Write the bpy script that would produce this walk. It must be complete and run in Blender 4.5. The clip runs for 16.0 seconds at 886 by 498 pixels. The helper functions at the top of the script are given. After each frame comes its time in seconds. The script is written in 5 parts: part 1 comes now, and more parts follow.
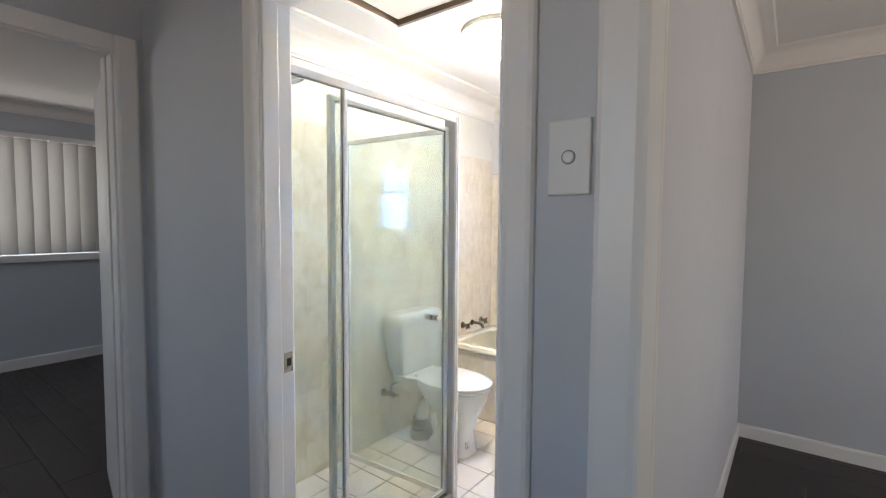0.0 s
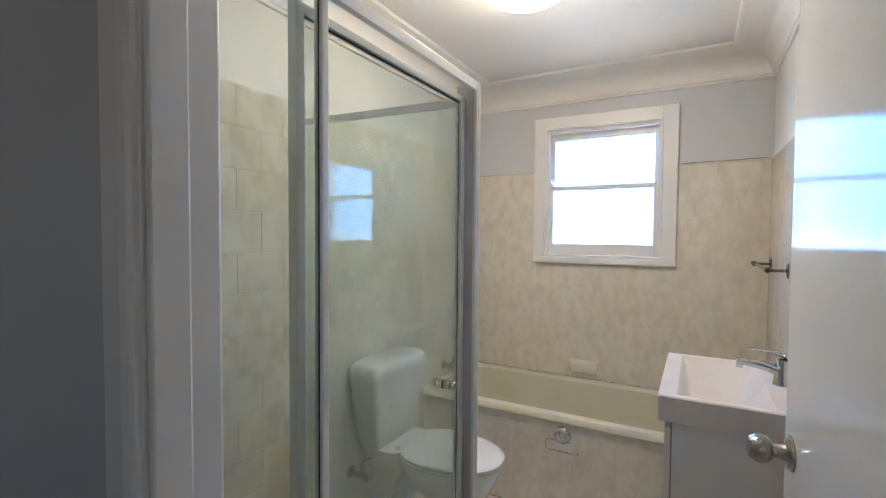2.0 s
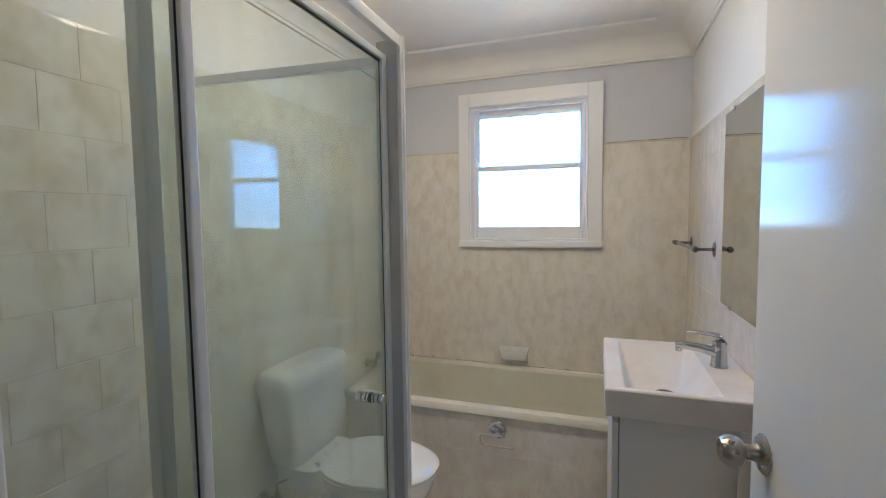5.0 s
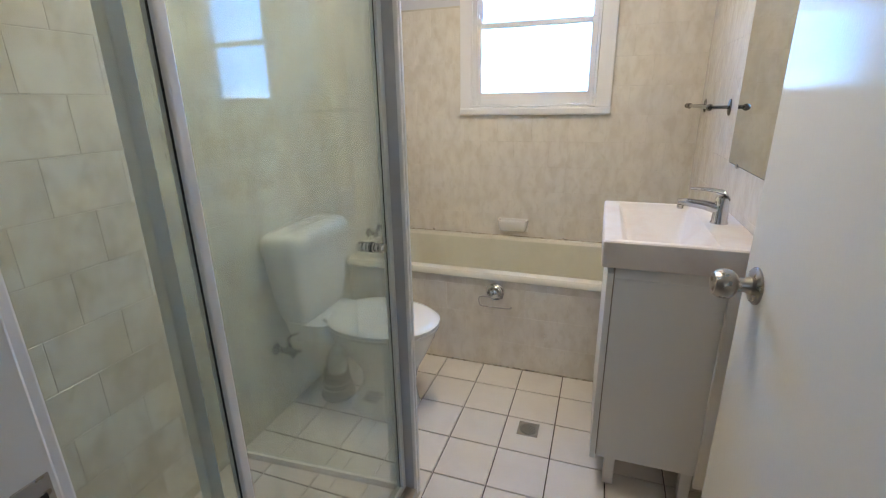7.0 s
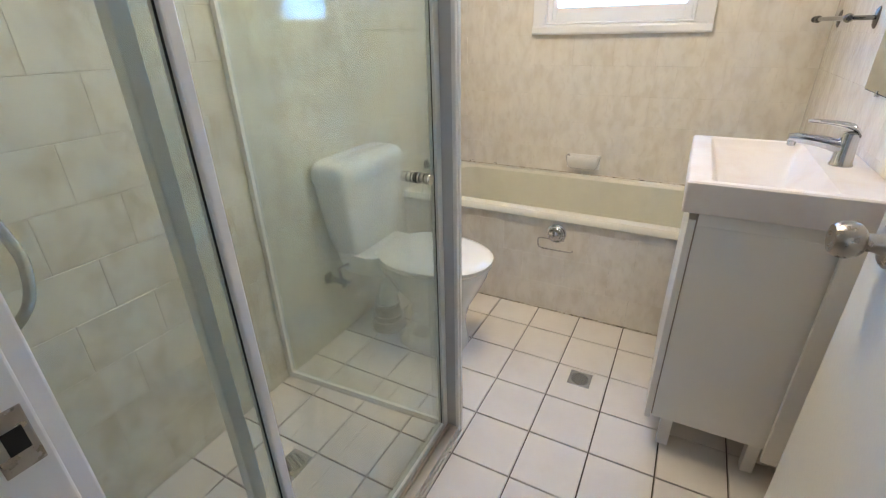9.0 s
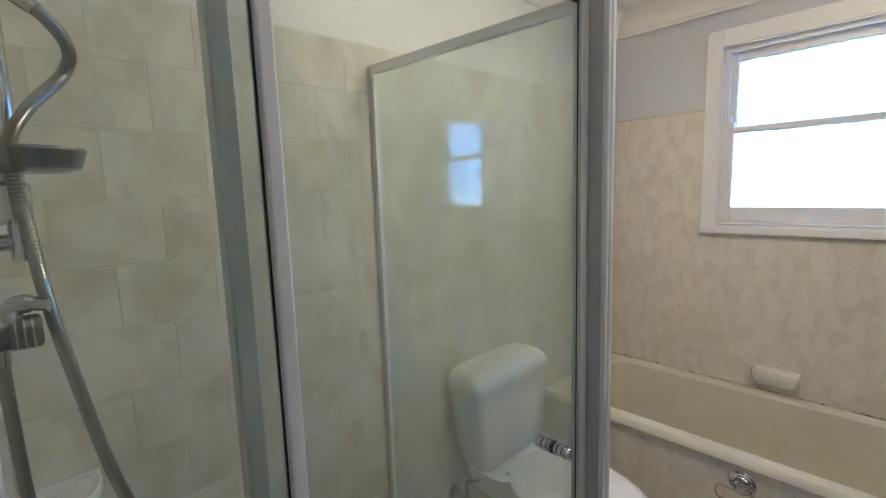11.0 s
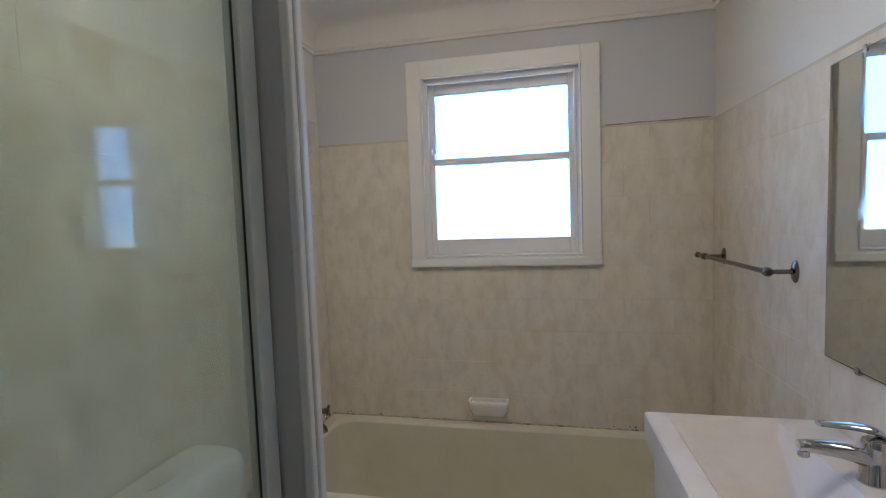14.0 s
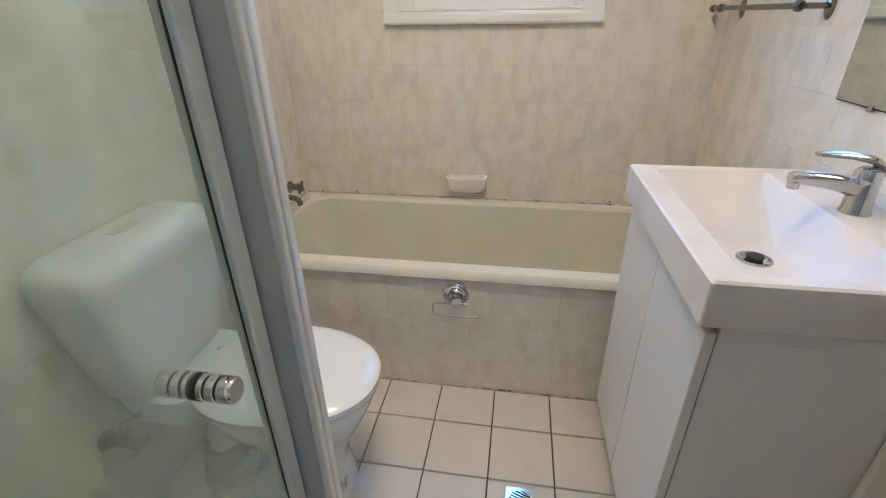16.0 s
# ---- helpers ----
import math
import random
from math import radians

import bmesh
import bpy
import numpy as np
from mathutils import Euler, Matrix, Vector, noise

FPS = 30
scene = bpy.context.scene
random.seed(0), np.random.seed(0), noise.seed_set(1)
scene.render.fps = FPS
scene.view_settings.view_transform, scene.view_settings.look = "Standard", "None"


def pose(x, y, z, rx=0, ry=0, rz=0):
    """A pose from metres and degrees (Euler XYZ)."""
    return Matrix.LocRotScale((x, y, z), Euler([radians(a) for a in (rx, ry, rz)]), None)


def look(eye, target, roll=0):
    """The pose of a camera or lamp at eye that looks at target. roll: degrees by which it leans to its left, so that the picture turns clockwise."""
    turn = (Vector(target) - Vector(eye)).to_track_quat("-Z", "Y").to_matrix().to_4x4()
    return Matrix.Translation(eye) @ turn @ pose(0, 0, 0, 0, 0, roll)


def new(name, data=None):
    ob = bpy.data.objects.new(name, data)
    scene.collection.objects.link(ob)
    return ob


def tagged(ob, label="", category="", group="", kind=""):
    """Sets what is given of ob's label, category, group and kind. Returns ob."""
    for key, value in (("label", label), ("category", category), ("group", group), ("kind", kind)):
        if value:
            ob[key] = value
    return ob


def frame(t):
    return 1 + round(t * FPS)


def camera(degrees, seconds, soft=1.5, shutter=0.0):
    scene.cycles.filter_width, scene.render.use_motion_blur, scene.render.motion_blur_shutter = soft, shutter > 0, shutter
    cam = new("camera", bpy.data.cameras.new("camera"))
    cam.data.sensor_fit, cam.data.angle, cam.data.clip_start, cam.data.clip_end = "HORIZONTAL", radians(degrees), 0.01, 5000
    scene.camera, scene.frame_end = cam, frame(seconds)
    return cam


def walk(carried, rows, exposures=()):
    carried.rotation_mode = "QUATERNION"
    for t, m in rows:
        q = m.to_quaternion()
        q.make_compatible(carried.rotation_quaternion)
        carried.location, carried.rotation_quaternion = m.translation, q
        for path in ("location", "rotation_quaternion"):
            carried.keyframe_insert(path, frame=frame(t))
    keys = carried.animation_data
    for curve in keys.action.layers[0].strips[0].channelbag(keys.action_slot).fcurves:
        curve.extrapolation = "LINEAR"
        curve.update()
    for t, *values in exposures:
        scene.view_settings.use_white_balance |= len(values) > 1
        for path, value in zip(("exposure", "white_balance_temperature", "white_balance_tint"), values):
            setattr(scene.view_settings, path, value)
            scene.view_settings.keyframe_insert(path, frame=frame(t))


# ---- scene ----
cam = camera(88.3, 16.0, 1.15)
PATH = [
    (0, (0.726, -0.396, 1.387), (-0.491, 1.187, 1.274), 0.4),
    (0.5, (0.569, -0.284, 1.389), (-0.683, 1.271, 1.27), 0.7),
    (1, (0.36, -0.151, 1.425), (-0.901, 1.396, 1.308), 0.9),
    (1.5, (0.186, -0.036, 1.444), (-0.891, 1.648, 1.378), 0.5),
    (2, (0.059, 0.049, 1.407), (-0.917, 1.793, 1.338), 0.4),
    (2.5, (-0.007, 0.116, 1.42), (-0.839, 1.934, 1.364), 0.6),
    (3, (-0.051, 0.163, 1.442), (-0.81, 2.012, 1.393), 0.4),
    (5.5, (-0.06, 0.247, 1.38), (-0.703, 2.128, 1.161), -1.1),
    (6, (-0.058, 0.253, 1.348), (-0.707, 2.112, 0.997), -1.4),
    (6.5, (-0.061, 0.249, 1.327), (-0.702, 2.078, 0.833), -1.2),
    (7, (-0.063, 0.253, 1.302), (-0.693, 2.05, 0.688), -1.0),
    (7.5, (-0.071, 0.283, 1.284), (-0.683, 2.026, 0.518), -1.2),
    (8, (-0.056, 0.317, 1.225), (-0.657, 1.991, 0.311), -1.2),
    (10.5, (-0.112, 0.469, 1.411), (-1.477, 1.844, 0.915), -2.4),
    (11, (-0.126, 0.519, 1.476), (-1.574, 1.874, 1.214), -1.9),
    (11.5, (-0.127, 0.536, 1.519), (-1.633, 1.851, 1.486), -3.0),
    (12, (-0.142, 0.548, 1.549), (-1.602, 1.912, 1.627), -3.4),
    (12.5, (-0.166, 0.569, 1.545), (-1.392, 2.145, 1.664), -4.0),
    (13, (-0.19, 0.646, 1.488), (-1.168, 2.388, 1.576), -3.4),
    (13.5, (-0.251, 0.779, 1.451), (-0.942, 2.655, 1.483), -2.6),
    (14, (-0.307, 0.92, 1.443), (-0.721, 2.872, 1.31), -2.0),
    (14.5, (-0.344, 1.049, 1.407), (-0.595, 3.007, 1.085), -1.5),
    (15, (-0.374, 1.064, 1.343), (-0.634, 2.967, 0.786), -2.0),
    (15.5, (-0.37, 1.047, 1.296), (-0.639, 2.881, 0.545), -1.6),
    (16, (-0.33, 0.988, 1.257), (-0.626, 2.742, 0.344), -0.9),
]
EXPOSURES = [(t, s, k, 11) for t, s, k in ((0.0, 1.7, 7200), (0.5, 1.62, 7200), (1.0, 1.28, 6900), (1.5, 0.86, 7200), (2.0, 0.5, 7300), (3.0, 0.33, 7300), (5.5, 0.30, 7100), (6.0, 0.42, 7100), (6.5, 0.66, 7200), (7.5, 0.76, 7600), (8.0, 1.13, 7700),
                                             (10.5, 0.70, 7250), (11.0, 0.31, 7350), (12.0, 0.01, 7200), (13.0, -0.05, 6980), (14.0, -0.29, 7150), (14.5, -0.38, 7550), (15.0, -0.38, 7650), (15.5, 0.27, 7650), (16.0, 0.75, 7350))]
walk(cam, [(t, look(*p)) for t, *p in PATH], EXPOSURES)

# ---- room numbers (metres) ----
XW, XE = -1.32, 0.38            # bathroom west and east finished faces
YS, YN = 0.465, 2.945            # bathroom south and north finished faces
ZC = 2.37                       # ceiling
YH = 0.36                       # hall face of the doorway wall
XL = -1.40                      # hall's west end wall, with the bedroom door
TP = 0.009                      # tile face in front of its wall

# ---- world, sun, large lights ----
world = bpy.data.worlds.new("sky")
scene.world = world
world.use_nodes = True
wn = world.node_tree.nodes
sky = wn.new("ShaderNodeTexSky")
sky.sky_type, sky.sun_disc = "NISHITA", False
sky.sun_elevation, sky.sun_rotation = radians(62), radians(150)
world.node_tree.links.new(sky.outputs[0], wn["Background"].inputs[0])
wn["Background"].inputs[1].default_value = 0.1
sun = new("sun", bpy.data.lights.new("sun", "SUN"))
sun.data.energy, sun.data.angle, sun.data.color = 3.0, radians(0.5), (1, 0.95, 0.88)
sun.matrix_world = look((0, 0, 6), (0.0 - math.sin(radians(150)) * 3, 0 - math.cos(radians(150)) * 3, 0.4))


def area_lamp(name, m, w, h, power, colour):
    lamp = bpy.data.lights.new(name, "AREA")
    lamp.shape, lamp.size, lamp.size_y, lamp.energy, lamp.color = "RECTANGLE", w, h, power, colour
    ob = new(name, lamp)
    ob.matrix_world = m
    return ob


# daylight in the bedroom's blind-covered window, then fill lamps in added openings
area_lamp("bedroom_window_light", look((-5.02, 0.2, 1.62), (0, 0.2, 1.5)), 1.8, 1.0, 8.5, (0.86, 0.93, 1.0))
# bedroom fill; its south opening is unseen and made up
area_lamp("bedroom_south_window_light", look((-3.2, -2.34, 1.6), (-3.2, 0, 1.4)), 1.4, 1.0, 3.5, (0.8, 0.88, 1.0))
# added lamp that lifts the dark hall wall; no window is known there
area_lamp("hall_window_light", look((0.3, -1.2, 1.6), (-0.1, 0.3, 1.3)), 1.0, 1.0, 0.44, (0.95, 0.97, 1.0))
# side room brightened by an added lamp in an unseen east opening
area_lamp("side_room_window_light", look((3.55, 1.4, 1.5), (0, 1.6, 1.2)), 1.5, 1.2, 7.2, (1.0, 0.98, 0.95))

# ---- materials ----
def nodes_of(name):
    m = bpy.data.materials.new(name)
    m.use_nodes = True
    nt = m.node_tree
    return m, nt, nt.nodes["Principled BSDF"]


def wire(nt, a, b):
    nt.links.new(a, b)


def position(nt, scale=(1, 1, 1), shuffle=0.0):
    """World position, scaled, with a shift of its own for each object."""
    g = nt.nodes.new("ShaderNodeNewGeometry")
    v = nt.nodes.new("ShaderNodeVectorMath")
    v.operation = "MULTIPLY"
    v.inputs[1].default_value = scale
    wire(nt, g.outputs["Position"], v.inputs[0])
    if not shuffle:
        return v.outputs[0]
    o = nt.nodes.new("ShaderNodeObjectInfo")
    k = nt.nodes.new("ShaderNodeMath")
    k.operation, k.inputs[1].default_value = "MULTIPLY", shuffle
    wire(nt, o.outputs["Random"], k.inputs[0])
    a = nt.nodes.new("ShaderNodeVectorMath")
    a.operation = "ADD"
    wire(nt, v.outputs[0], a.inputs[0])
    wire(nt, k.outputs[0], a.inputs[1])
    return a.outputs[0]


def noise_of(nt, vec, scale, detail=4.0, rough=0.55, distort=0.0):
    n = nt.nodes.new("ShaderNodeTexNoise")
    n.inputs["Scale"].default_value, n.inputs["Detail"].default_value = scale, detail
    n.inputs["Roughness"].default_value, n.inputs["Distortion"].default_value = rough, distort
    wire(nt, vec, n.inputs["Vector"])
    return n.outputs["Fac"]


def ramp_of(nt, fac, stops):
    r = nt.nodes.new("ShaderNodeValToRGB")
    el = r.color_ramp.elements
    while len(el) < len(stops):
        el.new(0.5)
    for e, (p, c) in zip(el, stops):
        e.position, e.color = p, (*c, 1) if len(c) == 3 else c
    wire(nt, fac, r.inputs[0])
    return r.outputs[0]


def mix_of(nt, fac, a, b, mode="MIX"):
    x = nt.nodes.new("ShaderNodeMix")
    x.data_type, x.blend_type = "RGBA", mode
    for value, sock in ((fac, x.inputs[0]), (a, x.inputs[6]), (b, x.inputs[7])):
        if isinstance(value, (int, float)):
            sock.default_value = value
        elif isinstance(value, tuple):
            sock.default_value = (*value, 1)
        else:
            wire(nt, value, sock)
    return x.outputs[2]


def bump_of(nt, bs, height, strength, distance=0.0005):
    b = nt.nodes.new("ShaderNodeBump")
    b.inputs["Strength"].default_value, b.inputs["Distance"].default_value = strength, distance
    wire(nt, height, b.inputs["Height"])
    wire(nt, b.outputs[0], bs.inputs["Normal"])


def g3(v):
    return (v, v, v)


def paint(name, colour, rough, vary=0.05, bump=0.12, bscale=90.0, stretch=(1, 1, 1), dirt=None, dirt_amount=0.0):
    m, nt, bs = nodes_of(name)
    p = position(nt)
    dark = tuple(c * (1 - vary) for c in colour)
    light = tuple(min(1, c * (1 + vary)) for c in colour)
    col = ramp_of(nt, noise_of(nt, p, 1.7, 6, 0.6), [(0.3, dark), (0.7, light)])
    if dirt:
        spots = ramp_of(nt, noise_of(nt, p, 5.0, 8, 0.7), [(0.58, g3(0)), (0.8, g3(dirt_amount))])
        col = mix_of(nt, spots, col, dirt)
    wire(nt, col, bs.inputs["Base Color"])
    wire(nt, ramp_of(nt, noise_of(nt, p, 9, 4), [(0.3, g3(rough * 0.93)), (0.7, g3(min(1, rough * 1.07)))]), bs.inputs["Roughness"])
    bump_of(nt, bs, noise_of(nt, position(nt, stretch), bscale, 3), bump)
    return m


def metal(name, colour, rough, scratch=0.1, stretch=(1, 1, 1), sheen=1.0):
    m, nt, bs = nodes_of(name)
    bs.inputs["Base Color"].default_value = (*colour, 1)
    bs.inputs["Metallic"].default_value = sheen
    n = noise_of(nt, position(nt, stretch), 60, 5, 0.6)
    wire(nt, ramp_of(nt, n, [(0.3, g3(max(0, rough - scratch / 2))), (0.75, g3(rough + scratch))]), bs.inputs["Roughness"])
    return m


def ceramic(name, colour, rough=0.12, stain=None, amount=0.0, vary=0.02):
    m, nt, bs = nodes_of(name)
    p = position(nt)
    col = ramp_of(nt, noise_of(nt, p, 4, 5), [(0.3, tuple(c * (1 - vary) for c in colour)), (0.7, colour)])
    if stain:
        col = mix_of(nt, ramp_of(nt, noise_of(nt, p, 7, 7, 0.65), [(0.45, g3(0)), (0.8, g3(amount))]), col, stain)
    wire(nt, col, bs.inputs["Base Color"])
    bs.inputs["Roughness"].default_value = rough
    bs.inputs["Coat Weight"].default_value = 0.3
    return m


def marble_tile(name, base, vein, streak, gloss, wobble, patch, depth, shuffle=37.0):
    """Printed glaze: soft upright dabs, faint brown clumps and paler patches."""
    m, nt, bs = nodes_of(name)
    p = position(nt, streak, shuffle)
    big = noise_of(nt, p, 1.0, 2.5, 0.5, 0.25)
    fine = noise_of(nt, p, 2.3, 3, 0.55, 0.5)
    clump = noise_of(nt, position(nt, (1, 1, 0.8), shuffle), patch, 4, 0.6, 0.3)
    mid = tuple(0.6 * a + 0.4 * b for a, b in zip(base, vein))
    col = ramp_of(nt, big, [(0.34, mid), (0.52, base), (0.7, tuple(min(1, c * 1.05) for c in base))])
    col = mix_of(nt, ramp_of(nt, fine, [(0.54, g3(0)), (0.7, g3(0.35))]), col, vein)
    col = mix_of(nt, ramp_of(nt, clump, [(0.48, g3(0)), (0.7, g3(depth))]), col, vein)
    wire(nt, col, bs.inputs["Base Color"])
    rough, level = gloss
    wire(nt, ramp_of(nt, fine, [(0.3, g3(rough * 0.85)), (0.7, g3(rough * 1.25))]), bs.inputs["Roughness"])
    ripple = noise_of(nt, position(nt, (1, 1, 1), 5.0), wobble[0], 1.5)
    bump_of(nt, bs, ripple, wobble[1], 0.003)
    bs.inputs["Specular IOR Level"].default_value = level
    return m


WALL_TILE = marble_tile("beige_marbled_wall_tile", (0.745, 0.69, 0.62), (0.60, 0.52, 0.425), (19, 19, 10), (0.08, 0.45), (42, 0.26), 7.0, 0.25, 0.35)
SHOWER_TILE = marble_tile("cream_marbled_shower_tile", (0.715, 0.69, 0.60), (0.52, 0.445, 0.32), (9, 9, 7), (0.006, 0.5), (11, 0.016), 8.0, 0.72, 0.6)
GROUT = paint("pale_wall_grout", (0.55, 0.50, 0.42), 0.85, 0.2, 0.3, 300)
DARK_GROUT = paint("grimy_floor_grout", (0.10, 0.075, 0.055), 0.9, 0.4, 0.3, 300)
FLOOR_TILE = ceramic("off_white_floor_tile", (0.735, 0.68, 0.63), 0.5, (0.5, 0.4, 0.31), 0.22, 0.05)
FLOOR_TILE.node_tree.nodes["Principled BSDF"].inputs["Coat Weight"].default_value = 0.0
FLOOR_TILE.node_tree.nodes["Principled BSDF"].inputs["Specular IOR Level"].default_value = 0.25
HALL_PAINT = paint("grey_blue_wall_paint", (0.50, 0.525, 0.565), 0.55, 0.03, 0.1, 160)
BATH_PAINT = paint("pale_lilac_grey_wall_paint", (0.60, 0.60, 0.635), 0.5, 0.03, 0.1, 140)
WHITE_WALL = paint("warm_white_wall_paint", (0.70, 0.685, 0.66), 0.5, 0.03, 0.1, 140)
CEILING = paint("off_white_ceiling_paint", (0.80, 0.765, 0.735), 0.6, 0.03, 0.08, 120)
TRIM = paint("white_gloss_trim_paint", (0.76, 0.755, 0.745), 0.3, 0.012, 0.1, 120, (1, 1, 0.15))
WINDOW_PAINT = paint("chipped_white_window_paint", (0.80, 0.785, 0.785), 0.35, 0.025, 0.2, 45, (1, 1, 1), (0.5, 0.47, 0.44), 0.12)
DOOR_PAINT = paint("cream_gloss_door_paint", (0.72, 0.69, 0.64), 0.055, 0.03, 0.55, 170, (1, 1, 0.6))
DOOR_PAINT.node_tree.nodes["Principled BSDF"].inputs["Specular IOR Level"].default_value = 0.14
SILL = metal("grimy_sill_aluminium", (0.52, 0.47, 0.41), 0.42, 0.1, (1, 1, 1), 0.4)
# grimy plastic of the waste collar, also the shade painted under the lid
GREY_PLASTIC_AND_SHADE = paint("grimy_plastic_and_seam_shade", (0.19, 0.185, 0.17), 0.5, 0.25)
ALUMINIUM = metal("satin_aluminium", (0.75, 0.745, 0.745), 0.36, 0.1, (1, 1, 0.1), 0.12)
# grey-green aluminium copy; the inner door stile's shade is put into the colour
ALUMINIUM_GREEN = metal("shaded_green_aluminium", (0.62, 0.65, 0.635), 0.42, 0.12, (1, 1, 0.1), 0.12)
# darker copy of the satin aluminium, with the channel's shade in its colour
CHANNEL_SHADE = metal("shaded_channel_aluminium", (0.51, 0.51, 0.525), 0.38, 0.1, (1, 1, 0.1), 0.15)
GASKET = paint("black_rubber_gasket", (0.02, 0.022, 0.02), 0.6, 0.2)
CHROME = metal("worn_chrome", (0.60, 0.60, 0.61), 0.08, 0.05)
DARK_CHROME = metal("tarnished_chrome", (0.23, 0.22, 0.21), 0.14, 0.06)
HOSE = metal("ribbed_steel_hose", (0.40, 0.385, 0.36), 0.2, 0.03, (1, 1, 1), 1.0)
NICKEL = metal("brushed_nickel", (0.42, 0.385, 0.35), 0.28, 0.08)
DISH_CERAMIC = ceramic("pinkish_white_glaze", (0.84, 0.80, 0.765), 0.12)
WHITE_CERAMIC = ceramic("white_vitreous_china", (0.76, 0.765, 0.75), 0.1)
SEAT_PLASTIC = ceramic("white_plastic", (0.78, 0.77, 0.75), 0.2)
BASIN_WHITE = ceramic("white_polymarble", (0.74, 0.68, 0.64), 0.3, (0.56, 0.38, 0.27), 0.4)
for socket, value in (("Coat Weight", 0.0), ("Specular IOR Level", 0.22)):
    BASIN_WHITE.node_tree.nodes["Principled BSDF"].inputs[socket].default_value = value
BATH_ENAMEL = ceramic("cream_bath_enamel", (0.70, 0.67, 0.56), 0.18, (0.47, 0.42, 0.28), 0.22, 0.05)
RIM_ENAMEL = ceramic("pale_cream_rim_enamel", (0.74, 0.70, 0.60), 0.16, (0.5, 0.42, 0.28), 0.15)
CABINET = paint("white_melamine", (0.74, 0.71, 0.67), 0.3, 0.02, 0.06, 60)
# brown for the painted shade behind the vanity doors and the tile edge line
GAP_AND_LINE = paint("gap_shade_and_tile_line", (0.30, 0.25, 0.2), 0.7, 0.2)
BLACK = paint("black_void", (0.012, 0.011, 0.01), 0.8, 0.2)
RAW_TIMBER = paint("bare_hatch_timber", (0.30, 0.2, 0.13), 0.8, 0.3, 0.3, 60)


def blind_fabric():
    """Woven grey fabric that lets a little daylight through."""
    m = paint("grey_vertical_blind_fabric", (0.28, 0.27, 0.265), 0.85, 0.04, 0.1, 400)
    nt = m.node_tree
    t = nt.nodes.new("ShaderNodeBsdfTranslucent")
    t.inputs[0].default_value = (0.5, 0.48, 0.43, 1)
    x = nt.nodes.new("ShaderNodeMixShader")
    x.inputs[0].default_value = 0.1
    wire(nt, nt.nodes["Principled BSDF"].outputs[0], x.inputs[1])
    wire(nt, t.outputs[0], x.inputs[2])
    wire(nt, x.outputs[0], nt.nodes["Material Output"].inputs[0])
    return m


BLIND = blind_fabric()
SWITCH = paint("white_switch_plastic", (0.66, 0.66, 0.65), 0.3, 0.02)
def mouldy():
    m, nt, bs = nodes_of("mouldy_silicone")
    n = noise_of(nt, position(nt), 55, 4, 0.7)
    col = ramp_of(nt, n, [(0.40, (0.55, 0.5, 0.42)), (0.56, (0.38, 0.32, 0.24)), (0.66, (0.05, 0.045, 0.04))])
    wire(nt, col, bs.inputs["Base Color"])
    bs.inputs["Roughness"].default_value = 0.5
    return m


SEALANT = mouldy()
STICKER = paint("grey_print", (0.2, 0.2, 0.2), 0.6)
BRICK = paint("outer_wall_render", (0.45, 0.36, 0.3), 0.9, 0.15, 0.4, 60)


def wood_floor():
    m, nt, bs = nodes_of("dark_walnut_plank")
    n = noise_of(nt, position(nt, (2.2, 22, 2), 19), 2.2, 7, 0.65, 0.4)
    wire(nt, ramp_of(nt, n, [(0.3, (0.012, 0.0095, 0.010)), (0.7, (0.05, 0.038, 0.036))]), bs.inputs["Base Color"])
    wire(nt, ramp_of(nt, n, [(0.3, g3(0.35)), (0.7, g3(0.55))]), bs.inputs["Roughness"])
    bump_of(nt, bs, n, 0.15)
    return m


PLANK = wood_floor()


def glass(name, tint, haze, haze_colour, rough=0.0, ior=1.45, dots=False, film=True):
    m, nt, bs = nodes_of(name)
    bs.inputs["Base Color"].default_value = (*tint, 1)
    bs.inputs["Transmission Weight"].default_value = 1
    bs.inputs["Roughness"].default_value, bs.inputs["IOR"].default_value = rough, ior
    if dots:
        v = nt.nodes.new("ShaderNodeTexVoronoi")
        v.inputs["Scale"].default_value = 75
        wire(nt, position(nt), v.inputs["Vector"])
        bump_of(nt, bs, v.outputs["Distance"], 0.5, 0.004)
    if film:
        d = nt.nodes.new("ShaderNodeBsdfDiffuse")
        d.inputs[0].default_value = (*haze_colour, 1)
        x = nt.nodes.new("ShaderNodeMixShader")
        n = noise_of(nt, position(nt, (1.6, 1.6, 0.6)), 3.2, 6, 0.65, 0.8)
        wire(nt, ramp_of(nt, n, [(0.3, g3(haze * 0.5)), (0.72, g3(haze * 1.7))]), x.inputs[0])
        wire(nt, bs.outputs[0], x.inputs[1])
        wire(nt, d.outputs[0], x.inputs[2])
        wire(nt, x.outputs[0], nt.nodes["Material Output"].inputs[0])
    return m


SHOWER_GLASS = glass("filmed_shower_glass", (0.88, 0.94, 0.915), 0.115, (0.70, 0.77, 0.71))
CLEAN_GLASS = glass("clear_shower_glass", (0.88, 0.94, 0.915), 0.04, (0.68, 0.72, 0.69))
FROSTED = glass("patterned_obscure_glass", (0.98, 0.99, 1.0), 0.05, (0.8, 0.8, 0.8), 0.28, 1.3, True)


